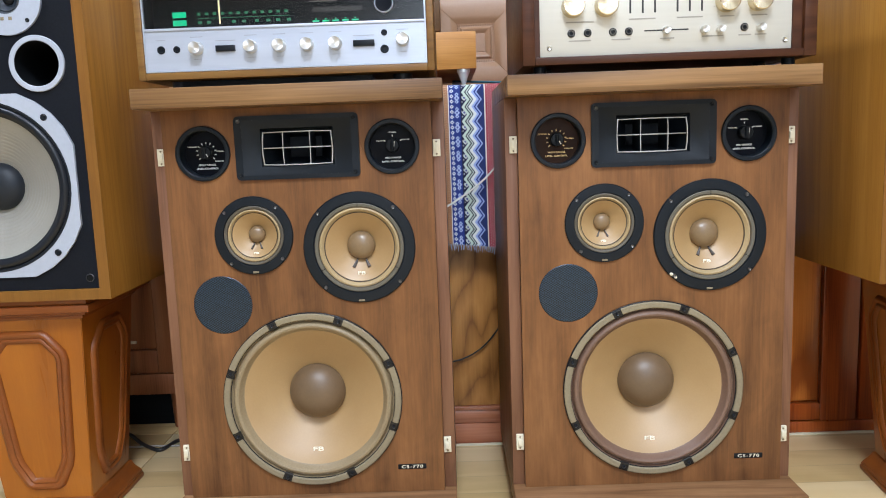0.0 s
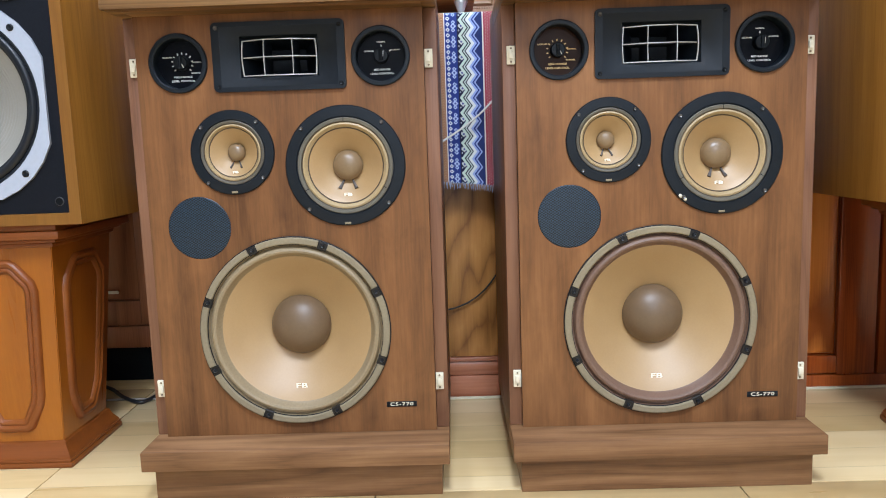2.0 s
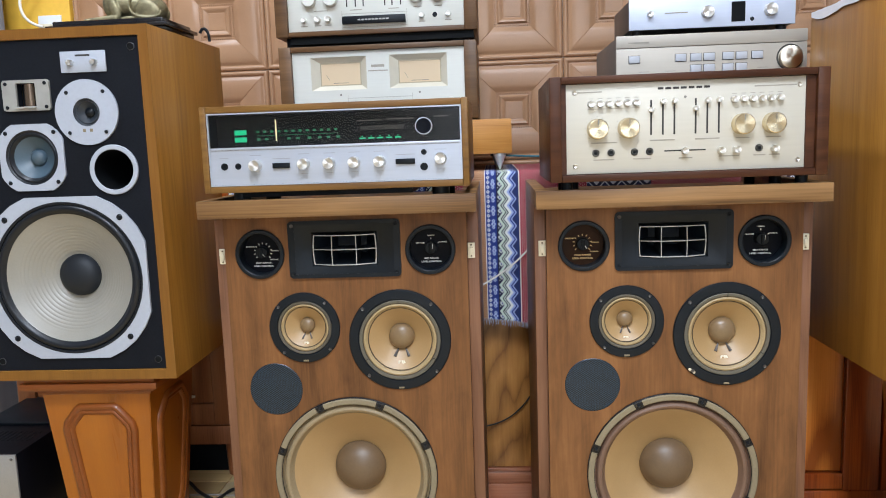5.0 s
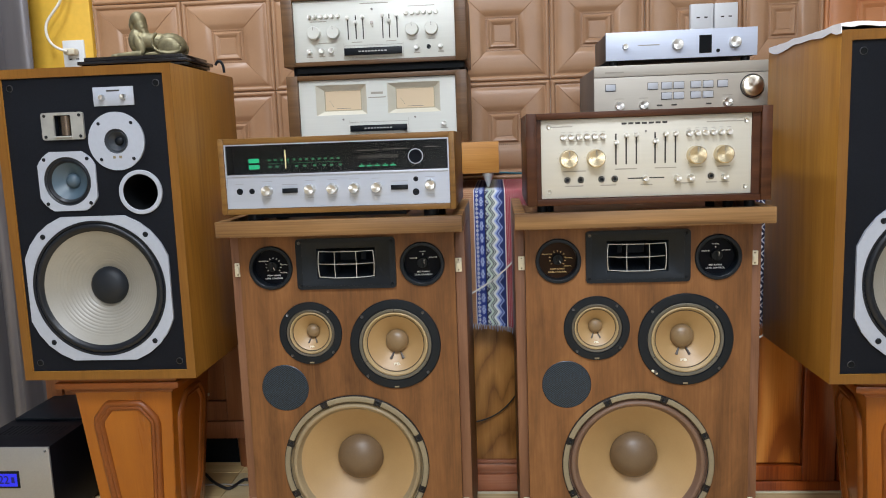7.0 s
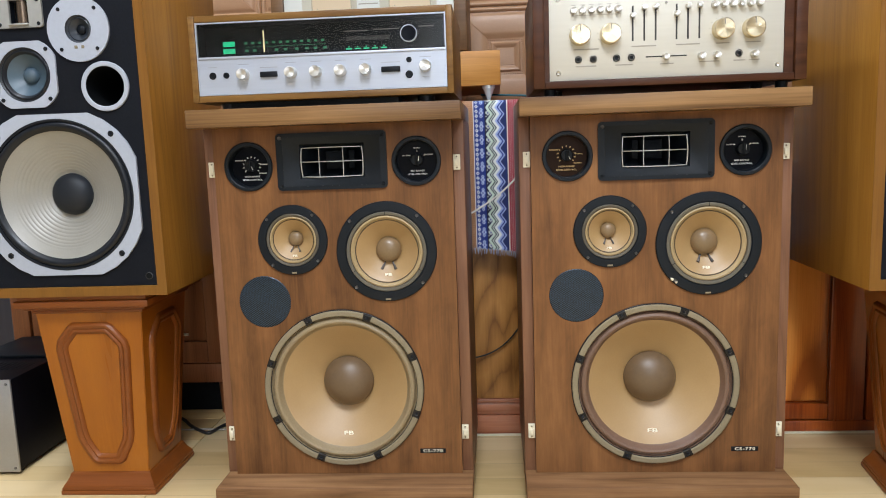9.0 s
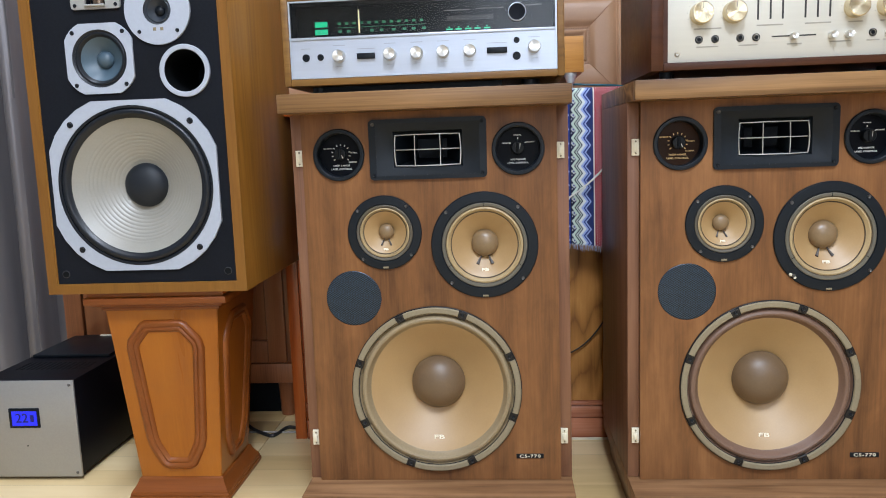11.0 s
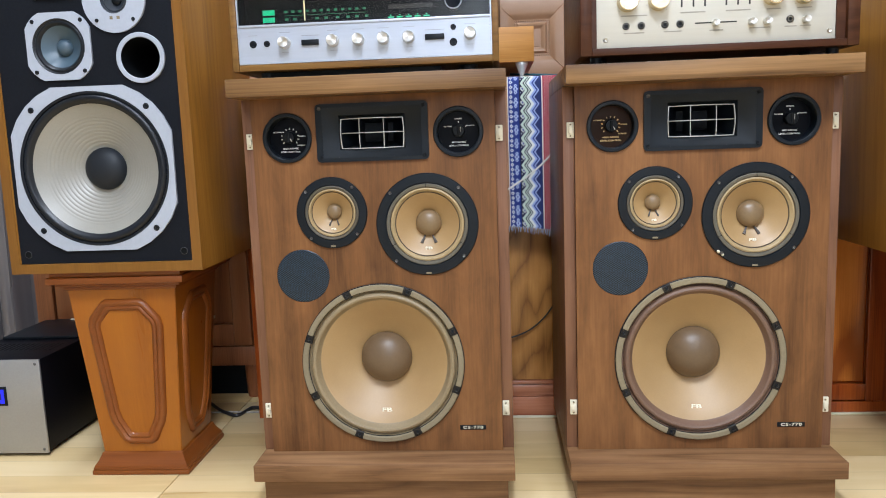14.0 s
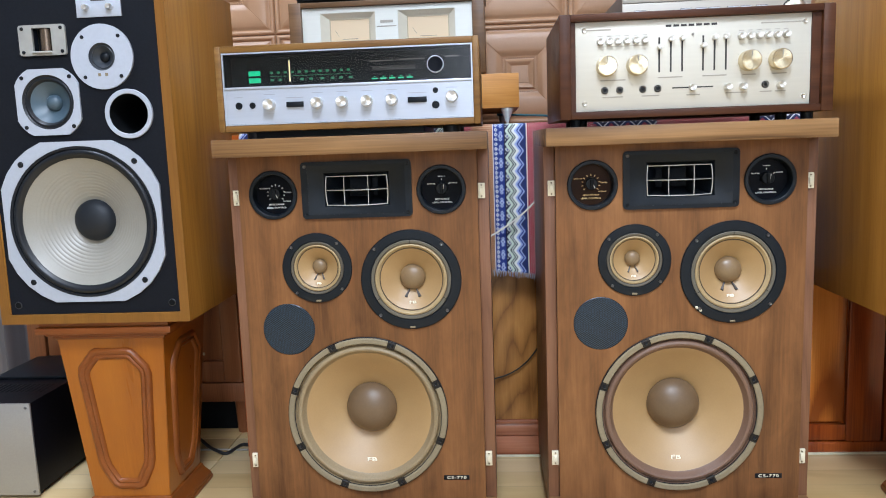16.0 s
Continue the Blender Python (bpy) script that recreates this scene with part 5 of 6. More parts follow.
def amplifier():
    t = thing("integrated_amplifier", (0, 0, 0), "champagne-fronted integrated amplifier in dark walnut case, on a loudspeaker", "amplifier")
    y0 = 1.240
    case(t, 0.125, 0.590, y0, 1.55, 0.833, 1.0125, 0.0122, DARK_CASE, ts=0.0200)
    part("inner_frame", outline_plate(bmesh.new(), [rect(0.1452, 0.5698, 0.8454, 1.0002), rect(0.1536, 0.5546, 0.8461, 0.9998)], y0 + 0.009, 0.004), DARK_CASE, t)
    y = y0 + 0.011
    part("chassis", B(0.1530, 0.5560, y + 0.004, 1.53, 0.8462, 0.9990), BLACK, t)
    f = part("faceplate", B(0.1538, 0.5544, y, y + 0.004, 0.8463, 0.9996, bevel=0.0008), CHAMPAGNE, t, "champagne brushed faceplate")
    for i in range(6):
        for x in (0.1965 + 0.0153 * i, 0.4370 + 0.0150 * i):
            knob(t, x, y, 0.9650, 0.0054, 0.011, KNOB_METAL, "push_button", 1.05)
            bar(f, x - 0.004, x + 0.004, y, 0.9745, 0.0006)
    bar(f, 0.192, 0.278, y, 0.9568, 0.0006)
    for x in (0.2065, 0.2590, 0.4500, 0.5010):
        k = knob(t, x, y, 0.9230, 0.0175, 0.019, GOLD_KNOB, "large_knob", 1.02, PRINT_GREY)
        for a in range(-50, 231, 28):
            c, s = math.cos(radians(a)), math.sin(radians(a))
            part("tick", rod(bmesh.new(), (x + 0.0200 * c, y - 0.0002, 0.9230 + 0.0200 * s), (x + 0.0218 * c, y - 0.0002, 0.9230 + 0.0218 * s), 0.0003, None, 5), PRINT_GREY, k)
    for i, (x, zc) in enumerate(((0.298, 0.9525), (0.3178, 0.9655), (0.3372, 0.9660), (0.3728, 0.9525), (0.3922, 0.9650), (0.4115, 0.9655))):
        slider(t, x, 0.9095, 0.9690, zc, y)
    for x0, x1, z in ((0.296, 0.338, 0.9005), (0.372, 0.413, 0.9005), (0.196, 0.240, 0.8990), (0.440, 0.463, 0.9000), (0.490, 0.515, 0.9000),
                      (0.200, 0.235, 0.8700), (0.268, 0.298, 0.8700), (0.345, 0.368, 0.8690), (0.412, 0.446, 0.8700), (0.470, 0.490, 0.8700), (0.496, 0.514, 0.8700)):
        bar(f, x0, x1, y, z, 0.0014)
    for x0, x1 in ((0.166, 0.215), (0.470, 0.545)):
        bar(f, x0, x1, y, 0.9855, 0.0014)
    # the maker's mark as a row of plain dark bars
    for i in range(7):
        part("emblem", B(0.3090 + i * 0.0129, 0.3090 + i * 0.0129 + 0.0095, y - 0.0006, y + 0.001, 0.9858, 0.9895), INK, f)
    for x in (0.2040, 0.2300, 0.2700, 0.2955, 0.4790):
        j = part("jack", L([(0.0062, 0.0), (0.0060, 0.0018), (0.0042, 0.0020), (0.0036, 0.0003), (0, 0.0003)], (x, y, 0.8818), 24), BLACK, t, "black headphone socket")
        part("ring", L([(0.0046, 0.0019), (0.0040, 0.0026), (0.0034, 0.0019)], (x, y, 0.8818), 20), KNOB_METAL, j)
    part("balance_slot", B(0.3205, 0.3905, y - 0.0004, y + 0.001, 0.8807, 0.8829), INK, t)
    knob(t, 0.3545, y, 0.8810, 0.0055, 0.012, KNOB_METAL, "balance_knob")
    for x in (0.4150, 0.4405, 0.5040):
        knob(t, x, y, 0.8800, 0.0058, 0.014, KNOB_METAL, "toggle")
    for x in (0.1690, 0.5440):
        for z in (0.9855, 0.8600):
            screw(f, x, y, z, 0.0042, KNOB_METAL)
    part("indicator", rod(bmesh.new(), (0.355, y - 0.002, 0.9720), (0.355, y, 0.9720), 0.0022, None, 12), PRINT_GREY, t)
    for x in (0.156, 0.172, 0.535, 0.560):
        part("foot", rod(bmesh.new(), (x, 1.275 if x in (0.156, 0.560) else 1.33, 0.8002), (x, 1.275 if x in (0.156, 0.560) else 1.33, 0.833), 0.0105, None, 18), BLACK, t)
    for x in (0.17, 0.545):
        part("foot", rod(bmesh.new(), (x, 1.50, 0.8002), (x, 1.50, 0.833), 0.0105, None, 18), BLACK, t)


amplifier()


# ---------------------------------------------------------------- hi-fi on the sideboard
SPIKE = plain("satin_metal_spike", (0.62, 0.62, 0.58), 0.34, 0.55)


def platform(name, x0, x1, y0, y1, spikes):
    t = thing(name, (0, 0, 0), "honey-coloured wooden isolation platform on metal spikes, on the sideboard", "platform")
    part("board", B(x0, x1, y0, y1, 0.8795, 0.9615, bevel=0.0012), PLINTH_WOOD, t)
    for x, y in spikes:
        sp = bmesh.new()
        rod(sp, (x, y, 0.8725), (x, y, 0.8794), 0.0150, 0.0150, 24)
        rod(sp, (x, y, 0.8405), (x, y, 0.8724), 0.0018, 0.0138, 24)
        part("spike", sp, SPIKE, t, "polished metal spike foot")


platform("platform", -0.50, 0.0725, 1.757, 2.18, ((-0.46, 1.79), (0.0430, 1.7735), (-0.46, 2.14), (0.035, 2.14)))
platform("platform", 0.345, 0.76, 1.86, 2.20, ((0.38, 1.90), (0.72, 1.90), (0.38, 2.16), (0.72, 2.16)))


def handle(t, x0, x1, z, y, h):
    p = part("handle", B(x0, x1, y - 0.016, y - 0.009, z - h / 2, z + h / 2, bevel=0.0012), BLACK, t, "black bar handle with pale lettering")
    for x in (x0 + 0.012, x1 - 0.012):
        part("post", rod(bmesh.new(), (x, y - 0.010, z), (x, y, z), 0.004, None, 12), BLACK, p)
    n = 9
    for i in range(n):
        a = x0 + (x1 - x0) * (0.25 + 0.5 * i / n)
        part("caption", B(a, a + (x1 - x0) * 0.5 / n * 0.75, y - 0.0166, y - 0.0155, z - 0.0016, z + 0.0016), GREY_PLATE, p)


METER = Nodes("lit_meter_face").set(Base_Color=(0.45, 0.37, 0.25), Emission_Color=(1.0, 0.70, 0.42), Emission_Strength=0.22, Roughness=0.5)
PALE_BEZEL = plain("pale_bezel", (0.56, 0.53, 0.43), 0.4, 0.1, 0.02)
PALE_CASE = wood("brown_walnut_case", (0.065, 0.031, 0.012), (0.112, 0.057, 0.023), (0.170, 0.092, 0.040), "x", 0.8, 0.4, contrast=0.9)
PALE_PANEL = plain("pale_champagne_panel", (0.60, 0.61, 0.565), 0.42, 0.15, 0.02, 220, 0.05, 0, (0.04, 1, 1))


def power_amplifier():
    t = thing("power_amplifier", (0, 0, 0), "champagne power amplifier with two lit meters in a walnut case", "amplifier")
    y0 = 1.774
    case(t, -0.486, -0.006, y0, 2.10, 0.9665, 1.1505, 0.0125, PALE_CASE, ts=0.030)
    y = y0 + 0.010
    part("chassis", B(-0.455, -0.037, y + 0.014, 2.08, 0.980, 1.138), BLACK, t)
    wins = ((-0.4105, -0.2740), (-0.2180, -0.0780))
    loops = [rect(-0.4552, -0.0368, 0.9795, 1.1375)] + [rect(a, b, 1.0455, 1.1245) for a, b in wins]
    f = part("faceplate", outline_plate(bmesh.new(), loops, y, 0.006), PALE_PANEL, t, "pale champagne brushed faceplate")
    for a, b in wins:
        fr = bmesh.new()
        o = [fr.verts.new(p) for p in ((a, y + 0.0005, 1.0455), (b, y + 0.0005, 1.0455), (b, y + 0.0005, 1.1245), (a, y + 0.0005, 1.1245))]
        i = [fr.verts.new(p) for p in ((a + 0.022, y + 0.012, 1.0575), (b - 0.016, y + 0.012, 1.0575), (b - 0.016, y + 0.012, 1.1105), (a + 0.022, y + 0.012, 1.1105))]
        for k in range(4):
            fr.faces.new((o[k], o[(k + 1) % 4], i[(k + 1) % 4], i[k]))
        m = part("meter", fr, PALE_BEZEL, t, "bevelled meter window")
        part("meter_face", B(a + 0.022, b - 0.016, y + 0.0121, y + 0.0135, 1.0575, 1.1105), METER, m, "warm lit meter face")
        part("scale", B(a + 0.052, b - 0.046, y + 0.0115, y + 0.0125, 1.0625, 1.0637), PRINT_GREY, m)
        part("pointer", rod(bmesh.new(), (a + 0.034, y + 0.0115, 1.085), (a + 0.044, y + 0.0115, 1.069), 0.0004, None, 6), PRINT_GREY, m)
        part("inner_frame", outline_plate(bmesh.new(), [rect(a + 0.021, b - 0.015, 1.0565, 1.1115), rect(a + 0.0235, b - 0.0175, 1.0590, 1.1090)], y + 0.0105, 0.0015), plain("tan_inner_frame", (0.42, 0.36, 0.25), 0.5), m)
    bar(f, -0.262, -0.230, y, 1.1000, 0.004)
    bar(f, -0.270, -0.222, y, 1.0885, 0.0018)
    for x in (-0.339, -0.146):
        part("indicator", rod(bmesh.new(), (x, y - 0.002, 1.0335), (x, y, 1.0335), 0.0026, None, 12), PRINT_GREY, t)
    handle(t, -0.3190, -0.1670, 1.0080, y, 0.0165)
    bar(f, -0.3220, -0.1640, y, 1.0250, 0.0006)
    for x in (-0.3220, -0.1640):
        bar(f, x - 0.0003, x + 0.0003, y, 1.0100, 0.0300)
    knob(t, -0.0700, y, 1.0145, 0.0058, 0.012, KNOB_METAL)
    bar(f, -0.079, -0.061, y, 1.0030, 0.0014)
    for x in (-0.44, -0.05):
        for yy in (1.81, 2.06):
            part("foot", rod(bmesh.new(), (x, yy, 0.9616), (x, yy, 0.9665), 0.012, None, 16), RUBBER, t)


power_amplifier()


def preamplifier():
    t = thing("preamplifier", (0, 0, 0), "champagne preamplifier with sliders in walnut case, on the power amplifier", "amplifier")
    y0 = 1.774
    case(t, -0.489, -0.003, y0, 2.08, 1.1745, 1.3545, 0.0115, PALE_CASE, ts=0.030)
    y = y0 + 0.008
    part("chassis", B(-0.458, -0.034, y + 0.004, 2.06, 1.187, 1.342), BLACK, t)
    f = part("faceplate", B(-0.4585, -0.0335, y, y + 0.004, 1.1865, 1.3425, bevel=0.0008), PALE_PANEL, t, "pale champagne brushed faceplate")
    for i in range(6):
        for x in (-0.4150 + 0.0151 * i, -0.1595 + 0.0156 * i):
            knob(t, x, y, 1.3010, 0.0050, 0.010, KNOB_METAL, "push_button")
    for x in (-0.4040, -0.3525, -0.1450, -0.0940):
        knob(t, x, y, 1.2590, 0.0170, 0.018, PALE_PANEL, "large_knob", 1.02, PRINT_GREY)
    for x, zc in ((-0.314, 1.2955), (-0.293, 1.2830), (-0.274, 1.2960), (-0.222, 1.2970), (-0.2045, 1.2830), (-0.184, 1.2970)):
        slider(t, x, 1.2400, 1.3010, zc, y)
    part("toggle", rod(bmesh.new(), (-0.249, y, 1.2705), (-0.249, y - 0.014, 1.2800), 0.0030, 0.0045, 14), CHROME, t)
    part("indicator", rod(bmesh.new(), (-0.249, y - 0.002, 1.3150), (-0.249, y, 1.3150), 0.0028, None, 12), PRINT_GREY, t)
    handle(t, -0.3245, -0.1720, 1.2070, y, 0.0185)
    for z in (1.2240, 1.1930):
        bar(f, -0.3270, -0.1700, y, z, 0.0006)
    for x in (-0.3270, -0.1700):
        bar(f, x - 0.0003, x + 0.0003, y, 1.2085, 0.0310)
    for x, z, r in ((-0.4196, 1.2125, 0.0058), (-0.3860, 1.2130, 0.0070), (-0.3610, 1.2135, 0.0070), (-0.1340, 1.2125, 0.0062), (-0.0710, 1.2135, 0.0058)):
        knob(t, x, y, z, r, 0.013, KNOB_METAL)
        bar(f, x - 0.008, x + 0.008, y, z - 0.0135, 0.0014)
    part("jack", L([(0.0058, 0.0), (0.0056, 0.0016), (0.0040, 0.0016), (0.0036, 0.0003), (0, 0.0003)], (-0.1030, y, 1.2135), 24), BLACK, t)
    for x0, x1, z in ((-0.306, -0.278, 1.2325), (-0.214, -0.188, 1.2325), (-0.395, -0.360, 1.2335), (-0.153, -0.134, 1.2340), (-0.103, -0.085, 1.2340), (-0.415, -0.370, 1.2890), (-0.155, -0.085, 1.3180), (-0.280, -0.205, 1.3300)):
        bar(f, x0, x1, y, z, 0.0013)
    for x in (-0.45, -0.045):
        for yy in (1.80, 2.05):
            part("foot", B(x - 0.02, x + 0.02, yy, yy + 0.03, 1.1507, 1.1745, bevel=0.002), BLACK, t)
    # deep black plate puts shadow into the gap above the power amplifier
    part("bottom_plate", B(-0.455, -0.012, 1.785, 2.06, 1.1570, 1.1743), BLACK_DEEP, t)


preamplifier()

LUX = plain("warm_silver_panel", (0.43, 0.395, 0.335), 0.45, 0.12, 0.02, 220, 0.05, 0, (0.04, 1, 1))

BUTTON = plain("pale_button", (0.46, 0.48, 0.52), 0.4, 0, 0.02)


def button_amplifier():
    t = thing("integrated_amplifier", (0, 0, 0), "warm silver amplifier with square buttons, on the sideboard", "amplifier")
    y = 1.782
    part("body", B(0.326, 0.762, y + 0.008, 2.14, 0.972, 1.141, bevel=0.002), plain("grey_steel_cover", (0.16, 0.155, 0.15), 0.45, 0.5), t)
    f = part("faceplate", B(0.324, 0.764, y, y + 0.0078, 0.970, 1.1135, bevel=0.0012), LUX, t, "warm silver faceplate")
    part("upper_strip", B(0.324, 0.764, y - 0.001, y + 0.0078, 1.1145, 1.1432, bevel=0.0015), LUX, t)
    bar(f, 0.352, 0.400, y - 0.001, 1.1260, 0.0022)
    for x, z in [(0.366, 1.0875)] + [(x, 1.0880) for x in (0.474, 0.509, 0.540, 0.583, 0.614, 0.650)] + [(x, 1.0620) for x in (0.509, 0.540, 0.583, 0.614)]:
        b = part("button_frame", B(x - 0.0136, x + 0.0136, y - 0.0004, y + 0.001, z - 0.0094, z + 0.0094), INK, f)
        part("button", B(x - 0.0125, x + 0.0125, y - 0.0035, y + 0.0005, z - 0.0083, z + 0.0083, bevel=0.001), BUTTON, b, "square silver button")
    for x, r in ((0.389, 0.0110), (0.450, 0.0110), (0.663, 0.0110)):
        knob(t, x, y, 1.0405, r, 0.013, KNOB_METAL)
        bar(f, x - 0.012, x + 0.012, y, 1.0585, 0.0010)
    for x in (0.4915, 0.5285, 0.616):
        part("slot", B(x - 0.007, x + 0.007, y - 0.0006, y + 0.001, 1.0365, 1.0405), INK, f)
    part("knob_well", L([(0.0305, 0.0), (0.0305, 0.001), (0.027, 0.0012), (0, 0.0012)], (0.7245, y, 1.0790), 40), INK, t)
    knob(t, 0.7245, y - 0.0012, 1.0790, 0.0265, 0.012, spun("satin_spun_knob", (0.80, 0.74, 0.62), 0.30), "volume_knob", 1.03)
    for x in (0.36, 0.73):
        for yy in (1.90, 2.10):
            part("foot", rod(bmesh.new(), (x, yy, 0.9616), (x, yy, 0.972), 0.018, None, 18), RUBBER, t)


button_amplifier()


def converter():
    t = thing("audio_converter", (0, 0, 0), "slim pale silver audio converter with small display, on an amplifier", "hi-fi unit")
    y = 1.798
    part("body", B(0.359, 0.739, y + 0.006, 2.03, 1.158, 1.2275, bevel=0.0015), plain("dark_grey_cover", (0.07, 0.07, 0.075), 0.4, 0.4), t)
    f = part("faceplate", B(0.357, 0.741, y, y + 0.006, 1.1572, 1.2285, bevel=0.001), plain("blue_silver_panel", (0.56, 0.615, 0.74), 0.42, 0.15, 0.02, 220, 0.05, 0, (0.04, 1, 1)), t, "pale silver faceplate")
    for x, r in ((0.406, 0.0072), (0.539, 0.0138), (0.6835, 0.0142)):
        knob(t, x, y, 1.1915, r, 0.014, KNOB_METAL)
    part("display", B(0.5945, 0.6260, y - 0.0008, y + 0.001, 1.1675, 1.2130), BLACK_DEEP, t, "small black display")
    part("jack", L([(0.0048, 0.0), (0.0045, 0.0012), (0.0034, 0.0012), (0.003, 0.0003), (0, 0.0003)], (0.642, y, 1.1725), 20), BLACK, t)
    bar(f, 0.440, 0.494, y, 1.1935, 0.0016)
    for x in (0.38, 0.72):
        for yy in (1.83, 2.00):
            part("foot", rod(bmesh.new(), (x, yy, 1.1435), (x, yy, 1.158), 0.012, None, 16), RUBBER, t)


converter()


# ---------------------------------------------------------------- voltage regulator, figure, small things
def regulator():
    t = thing("voltage_regulator", (0, 0, 0), "black mains regulator with silver front and blue display, on the floor", "regulator")
    y = 1.508
    part("body", B(-1.312, -1.090, y + 0.006, 1.93, 0.010, 0.2320, bevel=0.0025), plain("black_powder_coat", (0.004, 0.004, 0.006), 0.42, 0, 0.15, 400, 0.25, spec=0.12), t)
    part("lid", B(-1.300, -1.102, 1.70, 1.925, 0.2322, 0.2400, bevel=0.002), BLACK, t)
    f = part("faceplate", B(-1.318, -1.0865, y, y + 0.006, 0.008, 0.2335, bevel=0.0012), plain("satin_silver_front", (0.36, 0.36, 0.356), 0.36, 0.6, 0.03, 250, 0.05), t, "satin silver front plate")
    b = part("bezel", B(-1.243, -1.172, y - 0.003, y + 0.001, 0.125, 0.1705, bevel=0.001), BLACK, t)
    part("display", B(-1.236, -1.177, y - 0.0036, y - 0.002, 0.1305, 0.1645), glow("blue_display", (0.003, 0.012, 1.0), 1.1), b, "lit blue display")
    lettering("digits", "22", 0.030, (-1.212, y - 0.0042, 0.1475), plain("dark_blue_digit", (0.004, 0.006, 0.12), 0.5), b)
    part("digit_bar", B(-1.192, -1.184, y - 0.0044, y - 0.0038, 0.140, 0.1555), plain("dark_blue_bar", (0.004, 0.006, 0.16), 0.5), b)
    part("hole", rod(bmesh.new(), (-1.207, y - 0.0004, 0.082), (-1.207, y + 0.002, 0.082), 0.0018, None, 10), INK, f)
    for x in (-1.308, -1.0965):
        for z in (0.018, 0.2235):
            screw(f, x, y, z, 0.0035)
    for i in range(14):
        x = -1.28 + i * 0.0125
        part("vent_slot", B(x, x + 0.005, 1.60, 1.66, 0.2316, 0.2326), BLACK_DEEP, t)
    for x in (-1.29, -1.11):
        for yy in (1.54, 1.90):
            part("foot", rod(bmesh.new(), (x, yy, 0.0), (x, yy, 0.010), 0.012, None, 14), RUBBER, t)


regulator()


def figure():
    base = bmesh.new()
    box(base, -0.892, -0.654, 1.508, 1.660, 1.1532, 1.1640, bevel=0.002)
    box(base, -0.898, -0.648, 1.503, 1.664, 1.1640, 1.1720, bevel=0.002)
    box(base, -0.904, -0.642, 1.498, 1.670, 1.1720, 1.1800, bevel=0.0015)
    box(base, -0.892, -0.654, 1.507, 1.660, 1.1800, 1.1900, bevel=0.002)
    solid("black_stand", base, plain("black_lacquer", (0.008, 0.008, 0.010), 0.20), "black lacquered stand for a figure, on a loudspeaker", "stand")
    bm = bmesh.new()
    y, z = 1.575, 1.190
    ball(bm, (-0.7450, y, z + 0.033), 0.060, 0.022, 0.020, (0, 3, 0))
    ball(bm, (-0.705, y, z + 0.029), 0.037, 0.030, 0.028, (0, 12, 0))
    ball(bm, (-0.790, y, z + 0.040), 0.020, 0.023, 0.030, (0, -4, 0))
    ball(bm, (-0.786, y, z + 0.062), 0.011, 0.013, 0.020)
    ball(bm, (-0.7835, y, z + 0.091), 0.0185, 0.018, 0.0200, (0, -25, 0))
    ball(bm, (-0.7790, y, z + 0.078), 0.0150, 0.017, 0.0220, (0, 10, 0))
    ball(bm, (-0.7990, y, z + 0.082), 0.0075, 0.011, 0.0175, (0, 4, 0))
    ball(bm, (-0.8045, y, z + 0.082), 0.0035, 0.004, 0.0055, (0, 25, 0))
    ball(bm, (-0.768, y, z + 0.041), 0.026, 0.021, 0.021, (0, 10, 0))
    ball(bm, (-0.775, y, z + 0.068), 0.010, 0.016, 0.020, (0, 24, 0))
    ball(bm, (-0.787, y, z + 0.044), 0.021, 0.022, 0.028, (0, -6, 0))
    ball(bm, (-0.740, y, z + 0.035), 0.062, 0.025, 0.023, (0, 4, 0))
    ball(bm, (-0.7690, y, z + 0.062), 0.0085, 0.014, 0.019, (0, -28, 0))
    for s in (-1, 1):
        ball(bm, (-0.776, y + s * 0.021, z + 0.030), 0.012, 0.008, 0.025, (0, -20, 0), 12, 8)
        rod(bm, (-0.770, y + s * 0.021, z + 0.009), (-0.835, y + s * 0.019, z + 0.006), 0.0085, 0.0065, 14)
        ball(bm, (-0.838, y + s * 0.019, z + 0.006), 0.0110, 0.0085, 0.006, (0, 0, 0), 12, 8)
        ball(bm, (-0.702, y + s * 0.025, z + 0.022), 0.029, 0.009, 0.022, (0, 8, 0), 14, 10)
        ball(bm, (-0.735, y + s * 0.028, z + 0.006), 0.028, 0.0075, 0.006, (0, 0, 0), 12, 8)
    loop = [(-0.728, 0.052), (-0.737, 0.040), (-0.738, 0.027), (-0.732, 0.016), (-0.720, 0.009), (-0.702, 0.0055), (-0.684, 0.006), (-0.672, 0.011), (-0.669, 0.019)]
    for p, q in zip(loop, loop[1:]):
        for k in range(5):
            ball(bm, (p[0] + (q[0] - p[0]) * k / 5, y - 0.0335, z + p[1] + (q[1] - p[1]) * k / 5), 0.0034, 0.0045, 0.0034, (0, 0, 0), 8, 6)
    ob = solid("figurine", bm, BRONZE, "aged brass reclining figure with hood on a black stand", "figurine")
    mod = ob.modifiers.new("union", "REMESH")
    mod.mode, mod.voxel_size, mod.use_smooth_shade = "VOXEL", 0.0014, True
    sm = ob.modifiers.new("soften", "SMOOTH")
    sm.factor, sm.iterations = 0.5, 3
    wire("strap", [(-0.612, 1.66, 1.1570), (-0.612, 1.66, 1.172), (-0.617, 1.66, 1.186), (-0.628, 1.66, 1.188), (-0.633, 1.66, 1.176)], 0.0034, BLACK, "small dark curled strap end on a loudspeaker", "strap")


figure()


